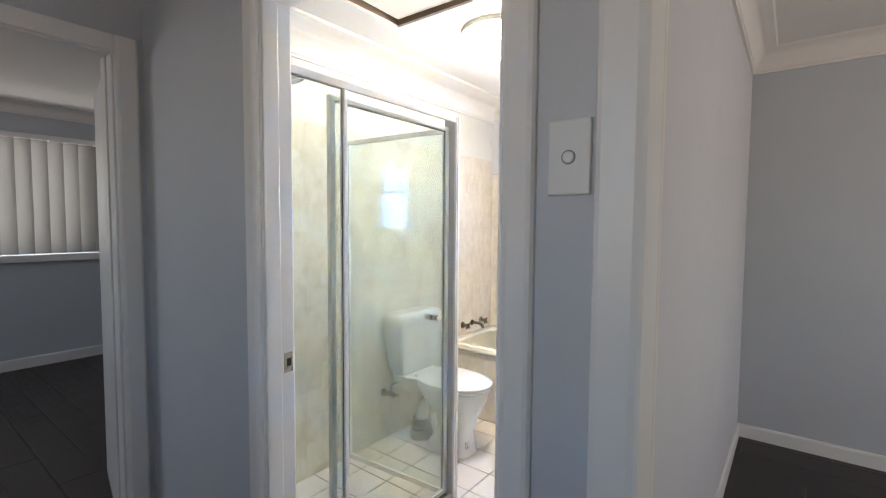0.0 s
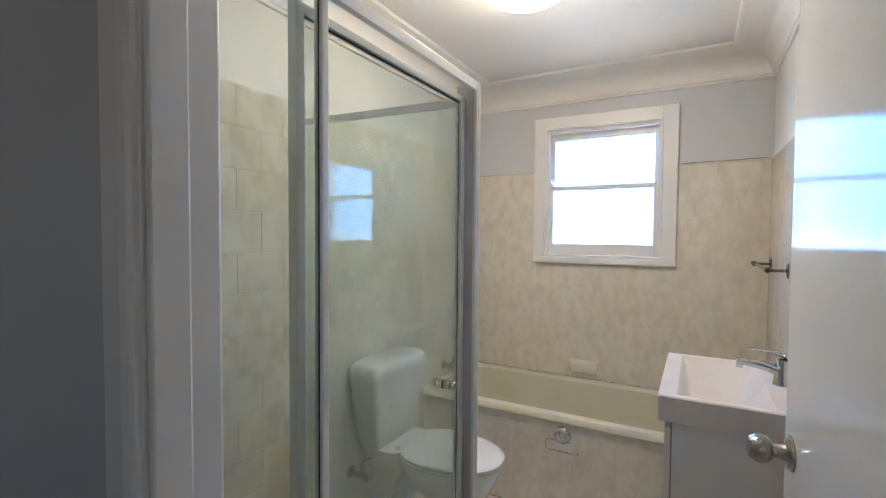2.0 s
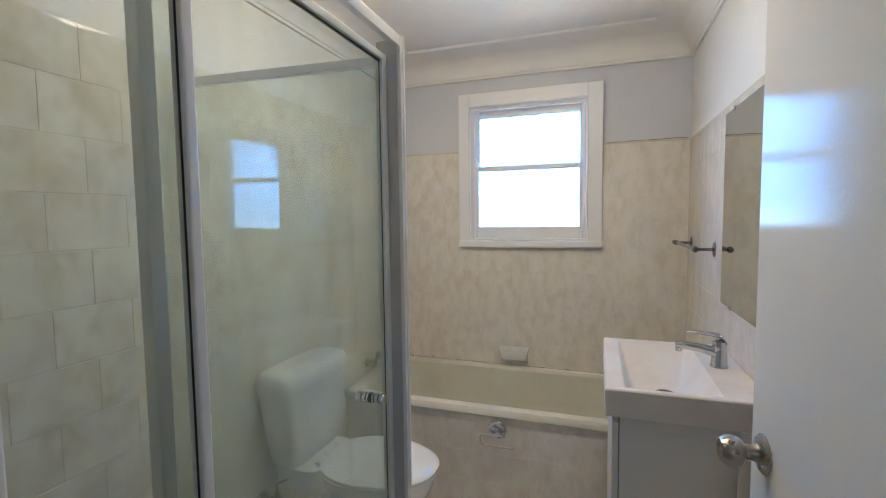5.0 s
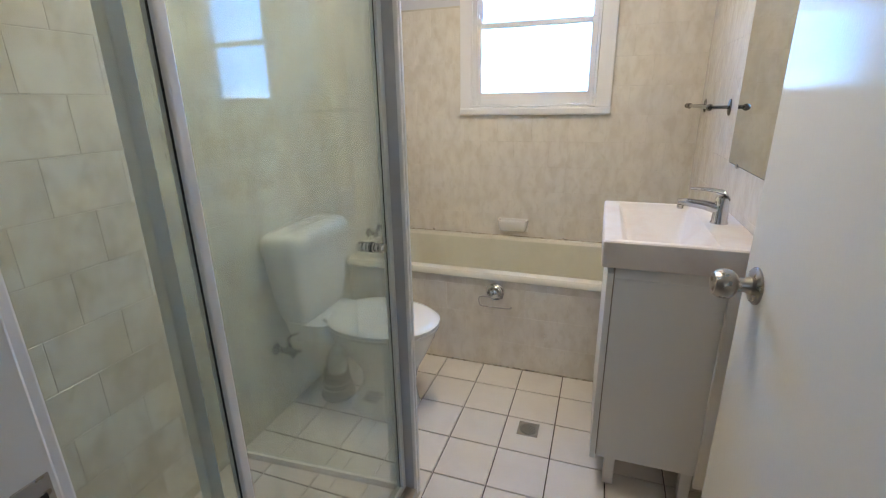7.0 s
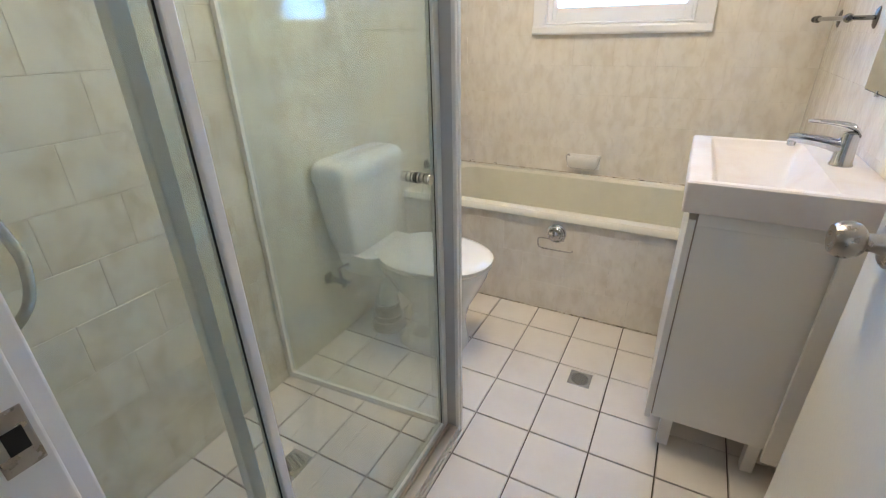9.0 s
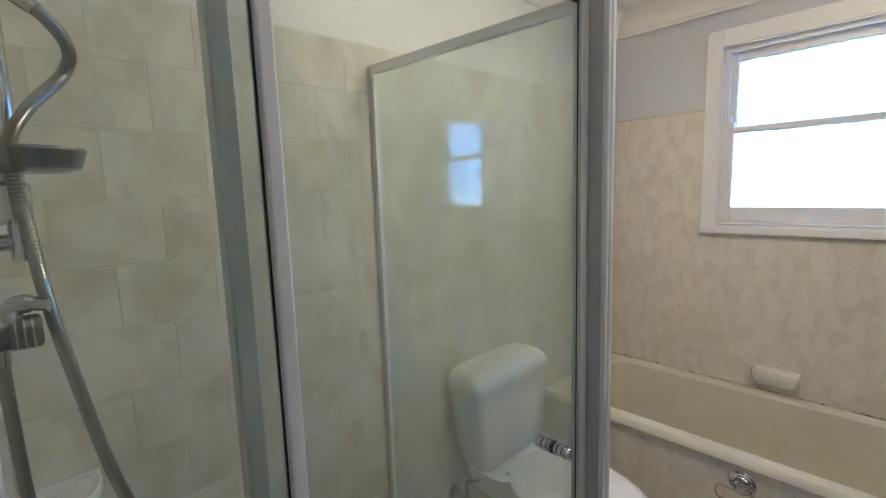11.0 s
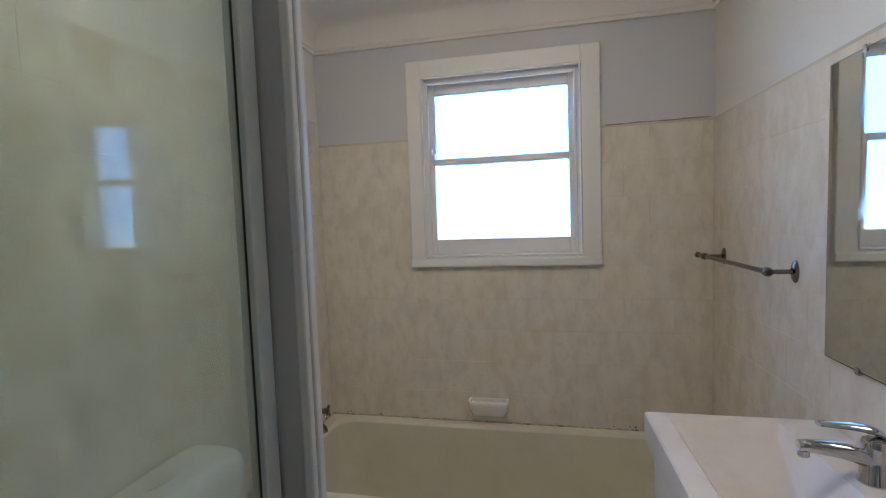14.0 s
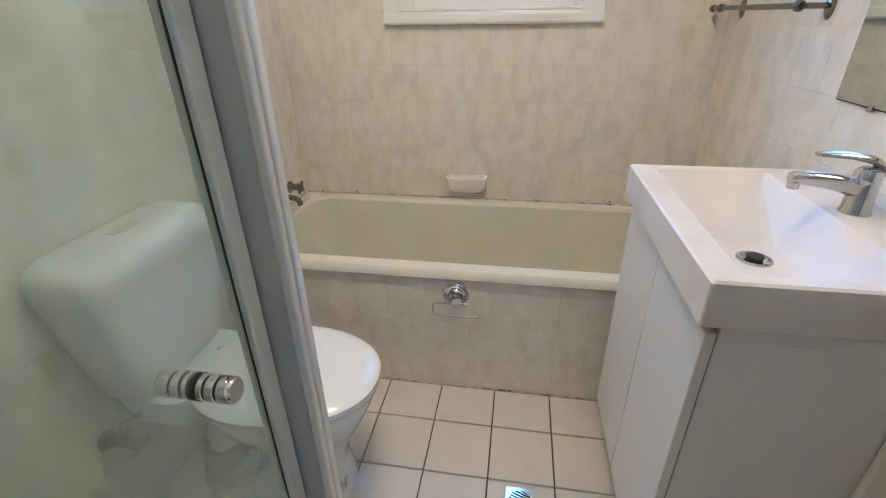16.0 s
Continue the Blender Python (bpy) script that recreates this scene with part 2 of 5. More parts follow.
def mirror_material():
    m, nt, bs = nodes_of("mirror_silver")
    bs.inputs["Metallic"].default_value = 1
    n = noise_of(nt, position(nt), 9, 7, 0.7)
    wire(nt, ramp_of(nt, n, [(0.3, (0.72, 0.75, 0.74)), (0.8, (0.62, 0.65, 0.63))]), bs.inputs["Base Color"])
    wire(nt, ramp_of(nt, n, [(0.5, g3(0.015)), (0.85, g3(0.12))]), bs.inputs["Roughness"])
    return m


MIRROR = mirror_material()


def glow(name, colour, strength):
    m, nt, bs = nodes_of(name)
    bs.inputs["Base Color"].default_value = (0.8, 0.8, 0.8, 1)
    bs.inputs["Emission Color"].default_value = (*colour, 1)
    bs.inputs["Emission Strength"].default_value = strength
    return m


LAMP_GLOW = glow("lit_opal_diffuser", (0.98, 0.925, 0.80), 22.5)


def sky_backdrop():
    """Clear blue sky over a pale horizon, with a little foliage low down."""
    m, nt, bs = nodes_of("outdoor_sky_backdrop")
    g = nt.nodes.new("ShaderNodeNewGeometry")
    s = nt.nodes.new("ShaderNodeSeparateXYZ")
    wire(nt, g.outputs["Position"], s.inputs[0])
    r = nt.nodes.new("ShaderNodeMapRange")
    r.inputs[1].default_value, r.inputs[2].default_value = 0.6, 2.9
    wire(nt, s.outputs[2], r.inputs[0])
    col = ramp_of(nt, r.outputs[0], [(0.0, (0.62, 0.52, 0.38)), (0.2, (0.85, 0.85, 0.8)), (0.27, (0.45, 0.7, 1.0)), (0.36, (0.12, 0.42, 1.0)), (1.0, (0.08, 0.35, 1.0))])
    leaf = ramp_of(nt, noise_of(nt, position(nt), 3.4, 4), [(0.52, g3(0)), (0.62, g3(1))])
    low = ramp_of(nt, r.outputs[0], [(0.22, g3(0.8)), (0.34, g3(0))])
    col = mix_of(nt, mix_of(nt, 1.0, leaf, low, "MULTIPLY"), col, (0.45, 0.5, 0.16))
    # a neighbour's wall and shrub to one side
    side = nt.nodes.new("ShaderNodeMapRange")
    side.interpolation_type = "SMOOTHSTEP"
    side.inputs[1].default_value, side.inputs[2].default_value = -0.28, 0.16
    wire(nt, s.outputs[0], side.inputs[0])
    near = ramp_of(nt, r.outputs[0], [(0.25, (0.05, 0.048, 0.010)), (0.40, (0.018, 0.018, 0.016)), (0.8, (0.02, 0.026, 0.036))])
    col = mix_of(nt, side.outputs[0], col, near)
    e = nt.nodes.new("ShaderNodeEmission")
    e.inputs[1].default_value = 14.0
    wire(nt, col, e.inputs[0])
    wire(nt, e.outputs[0], nt.nodes["Material Output"].inputs[0])
    return m


BACKDROP = sky_backdrop()

# ---- mesh helpers ----
def bm_new():
    return bmesh.new()


def box(bm, lo, hi, bevel=0.0, seg=2):
    c = [(a + b) / 2 for a, b in zip(lo, hi)]
    d = [abs(b - a) for a, b in zip(lo, hi)]
    made = bmesh.ops.create_cube(bm, size=1, matrix=Matrix.LocRotScale(c, None, d))
    if bevel:
        edges = list({e for v in made["verts"] for e in v.link_edges})
        bmesh.ops.bevel(bm, geom=edges, offset=min(bevel, min(d) * 0.45), segments=seg, profile=0.5, affect="EDGES")
    return bm


def tube(bm, pts, radius, sides=14, caps=True):
    """A round bar along a line of points; radius: a number, or one a point."""
    pts = [Vector(p) for p in pts]
    radii = radius if isinstance(radius, (list, tuple)) else [radius] * len(pts)
    ref = None
    rings = []
    for i, p in enumerate(pts):
        t = (pts[min(i + 1, len(pts) - 1)] - pts[max(i - 1, 0)]).normalized()
        if ref is None:
            ref = t.orthogonal().normalized()
        ref = (ref - t * ref.dot(t)).normalized()
        s = t.cross(ref)
        rings.append([bm.verts.new(p + radii[i] * (math.cos(a) * ref + math.sin(a) * s)) for a in (2 * math.pi * k / sides for k in range(sides))])
    bridge(bm, rings, caps)
    return bm


def bridge(bm, rings, caps=True):
    for a, b in zip(rings, rings[1:]):
        n = len(a)
        for k in range(n):
            bm.faces.new((a[k], a[(k + 1) % n], b[(k + 1) % n], b[k]))
    if caps:
        bm.faces.new(rings[0][::-1])
        bm.faces.new(rings[-1])


def smooth_path(pts, per=8):
    """A soft line through the points."""
    pts = [Vector(p) for p in pts]
    out = []
    for i in range(len(pts) - 1):
        p0, p1, p2, p3 = pts[max(i - 1, 0)], pts[i], pts[i + 1], pts[min(i + 2, len(pts) - 1)]
        for k in range(per):
            t = k / per
            out.append(0.5 * ((2 * p1) + (p2 - p0) * t + (2 * p0 - 5 * p1 + 4 * p2 - p3) * t * t + (3 * p1 - p0 - 3 * p2 + p3) * t ** 3))
    return out + [pts[-1]]


def lathe(bm, origin, axis, profile, sides=28):
    """profile: (distance along the axis, radius)."""
    axis = Vector(axis).normalized()
    u = axis.orthogonal().normalized()
    v = axis.cross(u)
    o = Vector(origin)
    rings = [[bm.verts.new(o + axis * d + max(r, 1e-4) * (math.cos(a) * u + math.sin(a) * v)) for a in (2 * math.pi * k / sides for k in range(sides))] for d, r in profile]
    bridge(bm, rings)
    return bm


def oval(cx, cy, z, rx, ry, n=32, power=2.0, nose=0.0):
    """A ring of points: a squarish or egg-shaped oval."""
    out = []
    for k in range(n):
        a = 2 * math.pi * k / n
        c, s = math.cos(a), math.sin(a)
        x = math.copysign(abs(c) ** (2 / power), c) * rx
        y = math.copysign(abs(s) ** (2 / power), s) * ry * (1 - nose * c)
        out.append(Vector((cx + x, cy + y, z)))
    return out


def loft(bm, rings, caps=True):
    bridge(bm, [[bm.verts.new(p) for p in r] for r in rings], caps)
    return bm


def prism(bm, outline, lo, hi, axis):
    """An outline in a plane, drawn out along x or y between lo and hi. Outline: (across, up)."""
    def at(w, p):
        return (w, p[0], p[1]) if axis == "x" else (p[0], w, p[1])
    bridge(bm, [[bm.verts.new(at(w, p)) for p in outline] for w in (lo, hi)])
    return bm


def finish(bm, name, smooth=False):
    bmesh.ops.recalc_face_normals(bm, faces=bm.faces)
    me = bpy.data.meshes.new(name)
    bm.to_mesh(me)
    bm.free()
    if smooth:
        for f in me.polygons:
            f.use_smooth = True
        me.set_sharp_from_angle(angle=radians(38))
    return me


def solid(name, bm, material, smooth=False):
    me = finish(bm, name, smooth)
    me.materials.append(material)
    return new(name, me)


def part(name, bm, material, parent, label="", smooth=False):
    ob = solid(name, bm, material, smooth)
    ob.parent = parent
    if parent.matrix_basis != Matrix.Identity(4):
        ob.matrix_parent_inverse = parent.matrix_basis.inverted()
    if label:
        tagged(ob, label)
    return ob


def thing(name, label, category, at=(0, 0, 0), group="", kind=""):
    ob = new(name)
    ob.empty_display_size = 0.1
    ob.location = at
    ob.matrix_basis = Matrix.Translation(at)
    return tagged(ob, label, category, group, kind)


def structure(name, bm, material, label, category, smooth=False):
    return tagged(solid(name, bm, material, smooth), label, category, kind="structure")


# ---- tiles and planks: pieces of the surface that they cover ----
PIECES = {}


def piece_mesh(axis, w, h, depth, ease, material, name):
    key = (axis, round(w, 4), round(h, 4), depth, material.name)
    if key in PIECES:
        return PIECES[key]
    bm = bm_new()
    sets = []
    for d, i in ((0, 0), (depth - ease, 0), (depth, ease)):
        ring = []
        for a, b in ((-1, -1), (1, -1), (1, 1), (-1, 1)):
            u, v = a * (w / 2 - i), b * (h / 2 - i)
            ring.append(bm.verts.new({"x": (d, u, v), "-x": (-d, u, v), "y": (u, d, v), "-y": (u, -d, v), "z": (u, v, d)}[axis]))
        sets.append(ring)
    for a, b in zip(sets, sets[1:]):
        for k in range(4):
            bm.faces.new((a[k], a[(k + 1) % 4], b[(k + 1) % 4], b[k]))
    bm.faces.new(sets[-1])
    PIECES[key] = finish(bm, name)
    PIECES[key].materials.append(material)
    return PIECES[key]


def minus(rect, hole):
    """What is left of a rectangle (u0, u1, v0, v1) outside another."""
    u0, u1, v0, v1 = rect
    a0, a1, b0, b1 = hole
    if a0 >= u1 or a1 <= u0 or b0 >= v1 or b1 <= v0:
        return [rect]
    out = []
    if a0 > u0:
        out.append((u0, a0, v0, v1))
    if a1 < u1:
        out.append((a1, u1, v0, v1))
    m0, m1 = max(u0, a0), min(u1, a1)
    if b0 > v0:
        out.append((m0, m1, v0, b0))
    if b1 < v1:
        out.append((m0, m1, b1, v1))
    return out


def cover(parent, name, axis, plane, area, size, start, bond, joint, depth, ease, material, holes=()):
    """Lays pieces over area (u0, u1, v0, v1) of a plane, bedded on it; each is a part of parent."""
    u0, u1, v0, v1 = area
    w, h = size
    row = math.floor((v0 - start[1]) / h)
    while start[1] + row * h < v1:
        shift = bond * (row % 2) * w if bond != 0.37 else (row * 0.37 % 1) * w
        col = math.floor((u0 - start[0] - shift) / w)
        while start[0] + shift + col * w < u1:
            a = start[0] + shift + col * w
            b = start[1] + row * h
            bits = [(max(a, u0), min(a + w, u1), max(b, v0), min(b + h, v1))]
            for hole in holes:
                bits = [r for bit in bits for r in minus(bit, hole)]
            for r in bits:
                pw, ph = r[1] - r[0] - joint, r[3] - r[2] - joint
                if pw > 0.012 and ph > 0.012:
                    cu, cv = (r[0] + r[1]) / 2, (r[2] + r[3]) / 2
                    ob = new(name, piece_mesh(axis, pw, ph, depth, ease, material, name))
                    ob.location = {"x": (plane, cu, cv), "y": (cu, plane, cv), "z": (cu, cv, plane)}[axis[-1]]
                    ob.parent = parent
                    ob.matrix_parent_inverse = parent.matrix_basis.inverted()
            col += 1
        row += 1


# ---- structure: bathroom ----
T = 0.09
BED = 0.0078


def wall_with_hole(name, axis, face0, face1, u0, u1, z0, z1, hole, material, label):
    """A wall between two faces; hole (u0, u1, z0, z1) or None goes right through."""
    bm = bm_new()
    def put(a0, a1, b0, b1):
        if a1 - a0 < 1e-4 or b1 - b0 < 1e-4:
            return
        if axis == "y":
            box(bm, (a0, face0, b0), (a1, face1, b1))
        else:
            box(bm, (face0, a0, b0), (face1, a1, b1))
    if hole:
        for r in minus((u0, u1, z0, z1), hole):
            put(*r)
    else:
        put(u0, u1, z0, z1)
    return structure(name, bm, material, label, "wall")


WX0, WX1, WZ0, WZ1 = -0.815, -0.125, 1.262, 2.07      # window opening
DX0, DX1, DZ = -0.54, 0.285, 2.05                     # bathroom doorway
wall_north = wall_with_hole("wall_north", "y", YN + TP, YN + 0.19, XW - 0.1, 0.47, -0.02, 2.45, (WX0, WX1, WZ0, WZ1), BATH_PAINT,
                            "pale grey painted wall tiled in beige below, with window")
wall_west = wall_with_hole("wall_west", "x", XW - TP - 0.09, XW - TP, YS - TP, YN + TP, -0.02, 2.45, None, WHITE_WALL,
                           "white painted wall tiled in cream marbled tiles")
wall_east = wall_with_hole("wall_east", "x", XE + TP, 0.465, YS - TP, YN + TP, -0.02, 2.45, None, WHITE_WALL,
                           "pale painted wall tiled in beige behind the vanity")
wall_south = wall_with_hole("wall_south", "y", YH, YS - TP, XL, 0.478, -0.02, 2.6, (DX0 - 0.02, DX1 + 0.02, -0.02, DZ + 0.02), HALL_PAINT,
                            "grey-blue painted hall wall around the bathroom doorway")
floor = structure("floor", box(bm_new(), (XW - TP, YH, -0.15), (XE + TP, YN + TP, -TP)), DARK_GROUT, "off-white square floor tiles with dark grimy grout", "floor")

# ceiling with an ill-fitting hatch
HX0, HX1, HY0, HY1 = -0.90, -0.44, 0.80, 1.335
bm = bm_new()
for r in minus((XW - 0.1, 0.47, YS - TP, YN + TP), (HX0, HX1, HY0, HY1)):
    box(bm, (r[0], r[2], ZC), (r[1], r[3], ZC + 0.012))
ceiling = structure("ceiling", bm, CEILING, "white painted bathroom ceiling with a hatch opening", "ceiling")


def cornice(name, x0, x1, y0, y1, zc, material, run=0.16, drop=0.14):
    """Coved plaster moulding round a room, with small steps at both edges."""
    prof = [(0.0, -drop), (0.012, -drop), (0.014, -drop + 0.012)]
    for k in range(9):
        a = k / 8 * math.pi / 2
        prof.append((0.02 + (run - 0.05) * (1 - math.cos(a)), -drop + 0.016 + (drop - 0.03) * math.sin(a)))
    prof += [(run - 0.026, -0.012), (run - 0.008, -0.012), (run, -0.004), (run, 0.003), (0.0, 0.003)]
    bm = bm_new()
    rings = []
    for sx, sy in ((0, 0), (1, 0), (1, 1), (0, 1)):
        rings.append([bm.verts.new(((x0 + d if sx == 0 else x1 - d), (y0 + d if sy == 0 else y1 - d), zc + z)) for d, z in prof])
    for i in range(4):
        a, b = rings[i], rings[(i + 1) % 4]
        n = len(a)
        for k in range(n):
            bm.faces.new((a[k], a[(k + 1) % n], b[(k + 1) % n], b[k]))
    return structure(name, bm, material, "white coved plaster cornice along the ceiling", "cornice", True)


cornice("trim_cornice", XW - TP, XE + TP, YS - TP, YN + TP, ZC, CEILING, 0.20, 0.145)

hatch = thing("ceiling_hatch", "white ceiling hatch panel sitting crooked with dark gaps", "hatch", (-0.67, 1.06, ZC))
bm = box(bm_new(), (-0.205, -0.245, 0), (0.205, 0.245, 0.01), 0.002)
bm.transform(pose((HX0 + HX1) / 2 + 0.012, (HY0 + HY1) / 2 - 0.008, ZC + 0.02, 0, 0, 1.3))
part("panel", bm, CEILING, hatch)
bm = bm_new()
for lo, hi in (((HX0 - 0.01, HY1, ZC + 0.0115), (HX1, HY1 + 0.03, ZC + 0.09)), ((HX0 - 0.03, HY0, ZC + 0.0115), (HX0, HY1, ZC + 0.09)),
               ((HX1, HY0, ZC + 0.0115), (HX1 + 0.03, HY1, ZC + 0.09)), ((HX0, HY0 - 0.03, ZC + 0.0115), (HX1, HY0, ZC + 0.09))):
    box(bm, lo, hi)
part("hatch_frame", bm, RAW_TIMBER, hatch, "bare dark timber trimmer")
# black sheet added over the hatch as the darkness of the roof void
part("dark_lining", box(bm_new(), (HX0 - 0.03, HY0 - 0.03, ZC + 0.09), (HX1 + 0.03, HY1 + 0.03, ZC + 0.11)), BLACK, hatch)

# ---- window ----
window = thing("window_1", "white double-hung sash window with frosted panes", "window", ((WX0 + WX1) / 2, YN, WZ0), kind="structure")
CX0, CX1, CZ0, CZ1 = -0.877, -0.050, 1.222, 2.14
yc = YN - 0.022
bm = bm_new()
box(bm, (CX0, yc, CZ0 + 0.03), (WX0 + 0.004, YN + 0.012, CZ1), 0.004)
part("casing", bm, WINDOW_PAINT, window)
part("casing", box(bm_new(), (WX1 - 0.004, yc, CZ0 + 0.03), (CX1, YN + 0.012, CZ1), 0.004), WINDOW_PAINT, window)
part("casing", box(bm_new(), (WX0 + 0.004, yc, WZ1 - 0.004), (WX1 - 0.004, YN + 0.012, CZ1), 0.004), WINDOW_PAINT, window)
bm = bm_new()
prism(bm, [(YN - 0.025, CZ0 + 0.003), (YN - 0.029, CZ0 + 0.010), (YN - 0.029, CZ0 + 0.034), (YN - 0.025, CZ0 + 0.042), (YN + 0.012, CZ0 + 0.046), (YN + 0.012, CZ0)], CX0, CX1, "x")
part("window_sill", bm, WINDOW_PAINT, window)
bm = bm_new()
for lo, hi in (((WX0, YN + 0.012, WZ0), (WX0 + 0.018, YN + 0.18, WZ1)), ((WX1 - 0.018, YN + 0.012, WZ0), (WX1, YN + 0.18, WZ1)),
               ((WX0 + 0.018, YN + 0.012, WZ1 - 0.018), (WX1 - 0.018, YN + 0.18, WZ1)), ((WX0 + 0.018, YN + 0.012, WZ0), (WX1 - 0.018, YN + 0.18, WZ0 + 0.016)),
               ((WX0 + 0.018, YN + 0.006, WZ0 + 0.016), (WX0 + 0.030, YN + 0.021, WZ1 - 0.018)), ((WX1 - 0.030, YN + 0.006, WZ0 + 0.016), (WX1 - 0.018, YN + 0.021, WZ1 - 0.018)),
               ((WX0 + 0.03, YN + 0.006, WZ1 - 0.030), (WX1 - 0.03, YN + 0.021, WZ1 - 0.018))):
    box(bm, lo, hi, 0.002)
part("window_frame", bm, WINDOW_PAINT, window)
bead = [(WX0 + 0.006, CZ0 + 0.052), (WX0 + 0.006, WZ1 - 0.006), (WX1 - 0.006, WZ1 - 0.006), (WX1 - 0.006, CZ0 + 0.052)]
for (xa, za), (xb, zb) in zip(bead, bead[1:] + bead[:1]):
    part("bead", tube(bm_new(), [(xa, yc - 0.001, za), (xb, yc - 0.001, zb)], 0.0055, 10), WINDOW_PAINT, window, smooth=True)


def sash(y, z0, z1, low, high):
    bm = bm_new()
    a, b = WX0 + 0.02, WX1 - 0.02
    box(bm, (a, y, z0), (a + 0.03, y + 0.03, z1), 0.003)
    box(bm, (b - 0.03, y, z0), (b, y + 0.03, z1), 0.003)
    box(bm, (a + 0.03, y + 0.002, z0), (b - 0.03, y + 0.03, z0 + low), 0.003)
    box(bm, (a + 0.03, y + 0.002, z1 - high), (b - 0.03, y + 0.03, z1), 0.003)
    s = part("sash", bm, WINDOW_PAINT, window)
    p = part("pane", box(bm_new(), (a + 0.026, y + 0.014, z0 + low - 0.004), (b - 0.026, y + 0.018, z1 - high + 0.004)), FROSTED, s, "obscure patterned glass")
    p.visible_shadow = False
    # ragged old putty along the glass
    random.seed(int(z0 * 100))
    bm = bm_new()
    for k in range(34):
        x = a + 0.03 + (b - a - 0.07) * k / 33
        t = random.uniform(0.002, 0.008)
        box(bm, (x, y + 0.008, z1 - high - t), (x + 0.022, y + 0.0135, z1 - high + 0.002), 0.002, 1)
    part("putty", bm, WINDOW_PAINT, s, "ragged white putty")


sash(YN + 0.0215, WZ0 + 0.017, 1.712, 0.068, 0.026)
sash(YN + 0.054, 1.688, WZ1 - 0.018, 0.026, 0.045)
bm = bm_new()
box(bm, (WX0 + 0.03, YN + 0.004, 1.70), (WX0 + 0.054, YN + 0.03, 1.735), 0.004)
box(bm, (WX0 + 0.033, YN + 0.002, 1.733), (WX0 + 0.042, YN + 0.024, 1.758), 0.003)
part("sash_stop", bm, WINDOW_PAINT, window, "painted-over sash catch")
tagged(solid("backdrop", box(bm_new(), (-2.6, YN + 1.2, 0.3), (1.6, YN + 1.22, 3.4)), BACKDROP), "blue sky over pale garden beyond the window", "backdrop", kind="structure")

# ---- doorway of the bathroom ----
door_frame = thing("door_frame", "white painted timber door frame with old paint runs", "door frame", (DX0, 0.35, 0), kind="structure")
JY0, JY1 = YH - 0.002, YS + 0.001
part("jamb", box(bm_new(), (DX0 - 0.02, JY0, -0.01), (DX0, JY1, DZ), 0.003), TRIM, door_frame)
part("jamb", box(bm_new(), (DX1, JY0, -0.01), (DX1 + 0.02, JY1, DZ), 0.003), TRIM, door_frame)
part("head_jamb", box(bm_new(), (DX0 - 0.02, JY0, DZ), (DX1 + 0.02, JY1, DZ + 0.02), 0.003), TRIM, door_frame)
part("door_stop", box(bm_new(), (DX0, JY0 + 0.004, 0), (DX0 + 0.011, 0.416, DZ), 0.004), TRIM, door_frame)
part("door_stop", box(bm_new(), (DX1 - 0.011, JY0 + 0.004, 0), (DX1, 0.416, DZ), 0.004), TRIM, door_frame)


def architrave(parent, axis, plane, out, a, b, z0, z1, upright=True):
    """A moulded board on a wall face; out: which way it stands proud. a: the edge at the opening, b: the outer edge."""
    th = 0.018 * out
    s = 1 if b > a else -1
    prof = [(a, 0), (a, th * 0.55), (a + s * 0.006, th * 0.8), (a + s * 0.016, th), (b - s * 0.012, th), (b - s * 0.004, th * 0.8), (b, th * 0.45), (b, 0)]
    bm = bm_new()
    rings = []
    for z in (z0, z1):
        rings.append([bm.verts.new((u, plane + d, z) if axis == "y" else (plane + d, u, z)) for u, d in prof])
    bridge(bm, rings)
    return part("architrave", bm, TRIM, parent)


architrave(door_frame, "y", YH, -1, DX0 - 0.004, DX0 - 0.072, 0, DZ + 0.07)
architrave(door_frame, "y", YH, -1, DX1 + 0.004, DX1 + 0.070, 0, DZ + 0.07)
part("architrave", box(bm_new(), (DX0 - 0.003, YH - 0.018, DZ + 0.004), (DX1 + 0.003, YH, DZ + 0.07), 0.004), TRIM, door_frame)
bm = bm_new()
box(bm, (DX0 - 0.003, 0.428, 0.908), (DX0 + 0.0015, 0.459, 0.972), 0.001)
strike = part("strike_plate", bm, NICKEL, door_frame, "worn metal strike plate in the jamb")
part("latch_hole", box(bm_new(), (DX0 + 0.0005, 0.437, 0.928), (DX0 + 0.0025, 0.453, 0.953), 0.0004), BLACK, strike)

# door, hinged at the right jamb and standing open into the bathroom
HINGE, FREE = Vector((0.279, 0.482, 0)), Vector((0.237, 1.296, 0))
DL = (FREE - HINGE).length
door = thing("door_1", "cream gloss painted flush door standing open into the bathroom", "door", tuple(HINGE), kind="structure")
turn = Matrix.Translation(HINGE) @ Matrix.Rotation(math.atan2(FREE.y - HINGE.y, FREE.x - HINGE.x), 4, "Z")


def on_door(bm):
    bm.transform(turn)
    return bm


part("leaf", on_door(box(bm_new(), (0, -0.036, 0.012), (DL, 0, 2.035), 0.003)), DOOR_PAINT, door)
for side in (1, -1):
    y0 = 0 if side > 0 else -0.036
    bm = bm_new()
    lathe(bm, (DL - 0.066, y0, 0.950), (0, side, 0), [(0, 0.037), (0.004, 0.037), (0.009, 0.031), (0.012, 0.018), (0.02, 0.0145), (0.034, 0.0145), (0.036, 0.020), (0.043, 0.027), (0.054, 0.030), (0.066, 0.0285), (0.076, 0.022), (0.0765, 0.018), (0.074, 0.012), (0.074, 0.0)], 32)
    part("door_knob", on_door(bm), NICKEL, door, "brushed nickel round door knob", True)
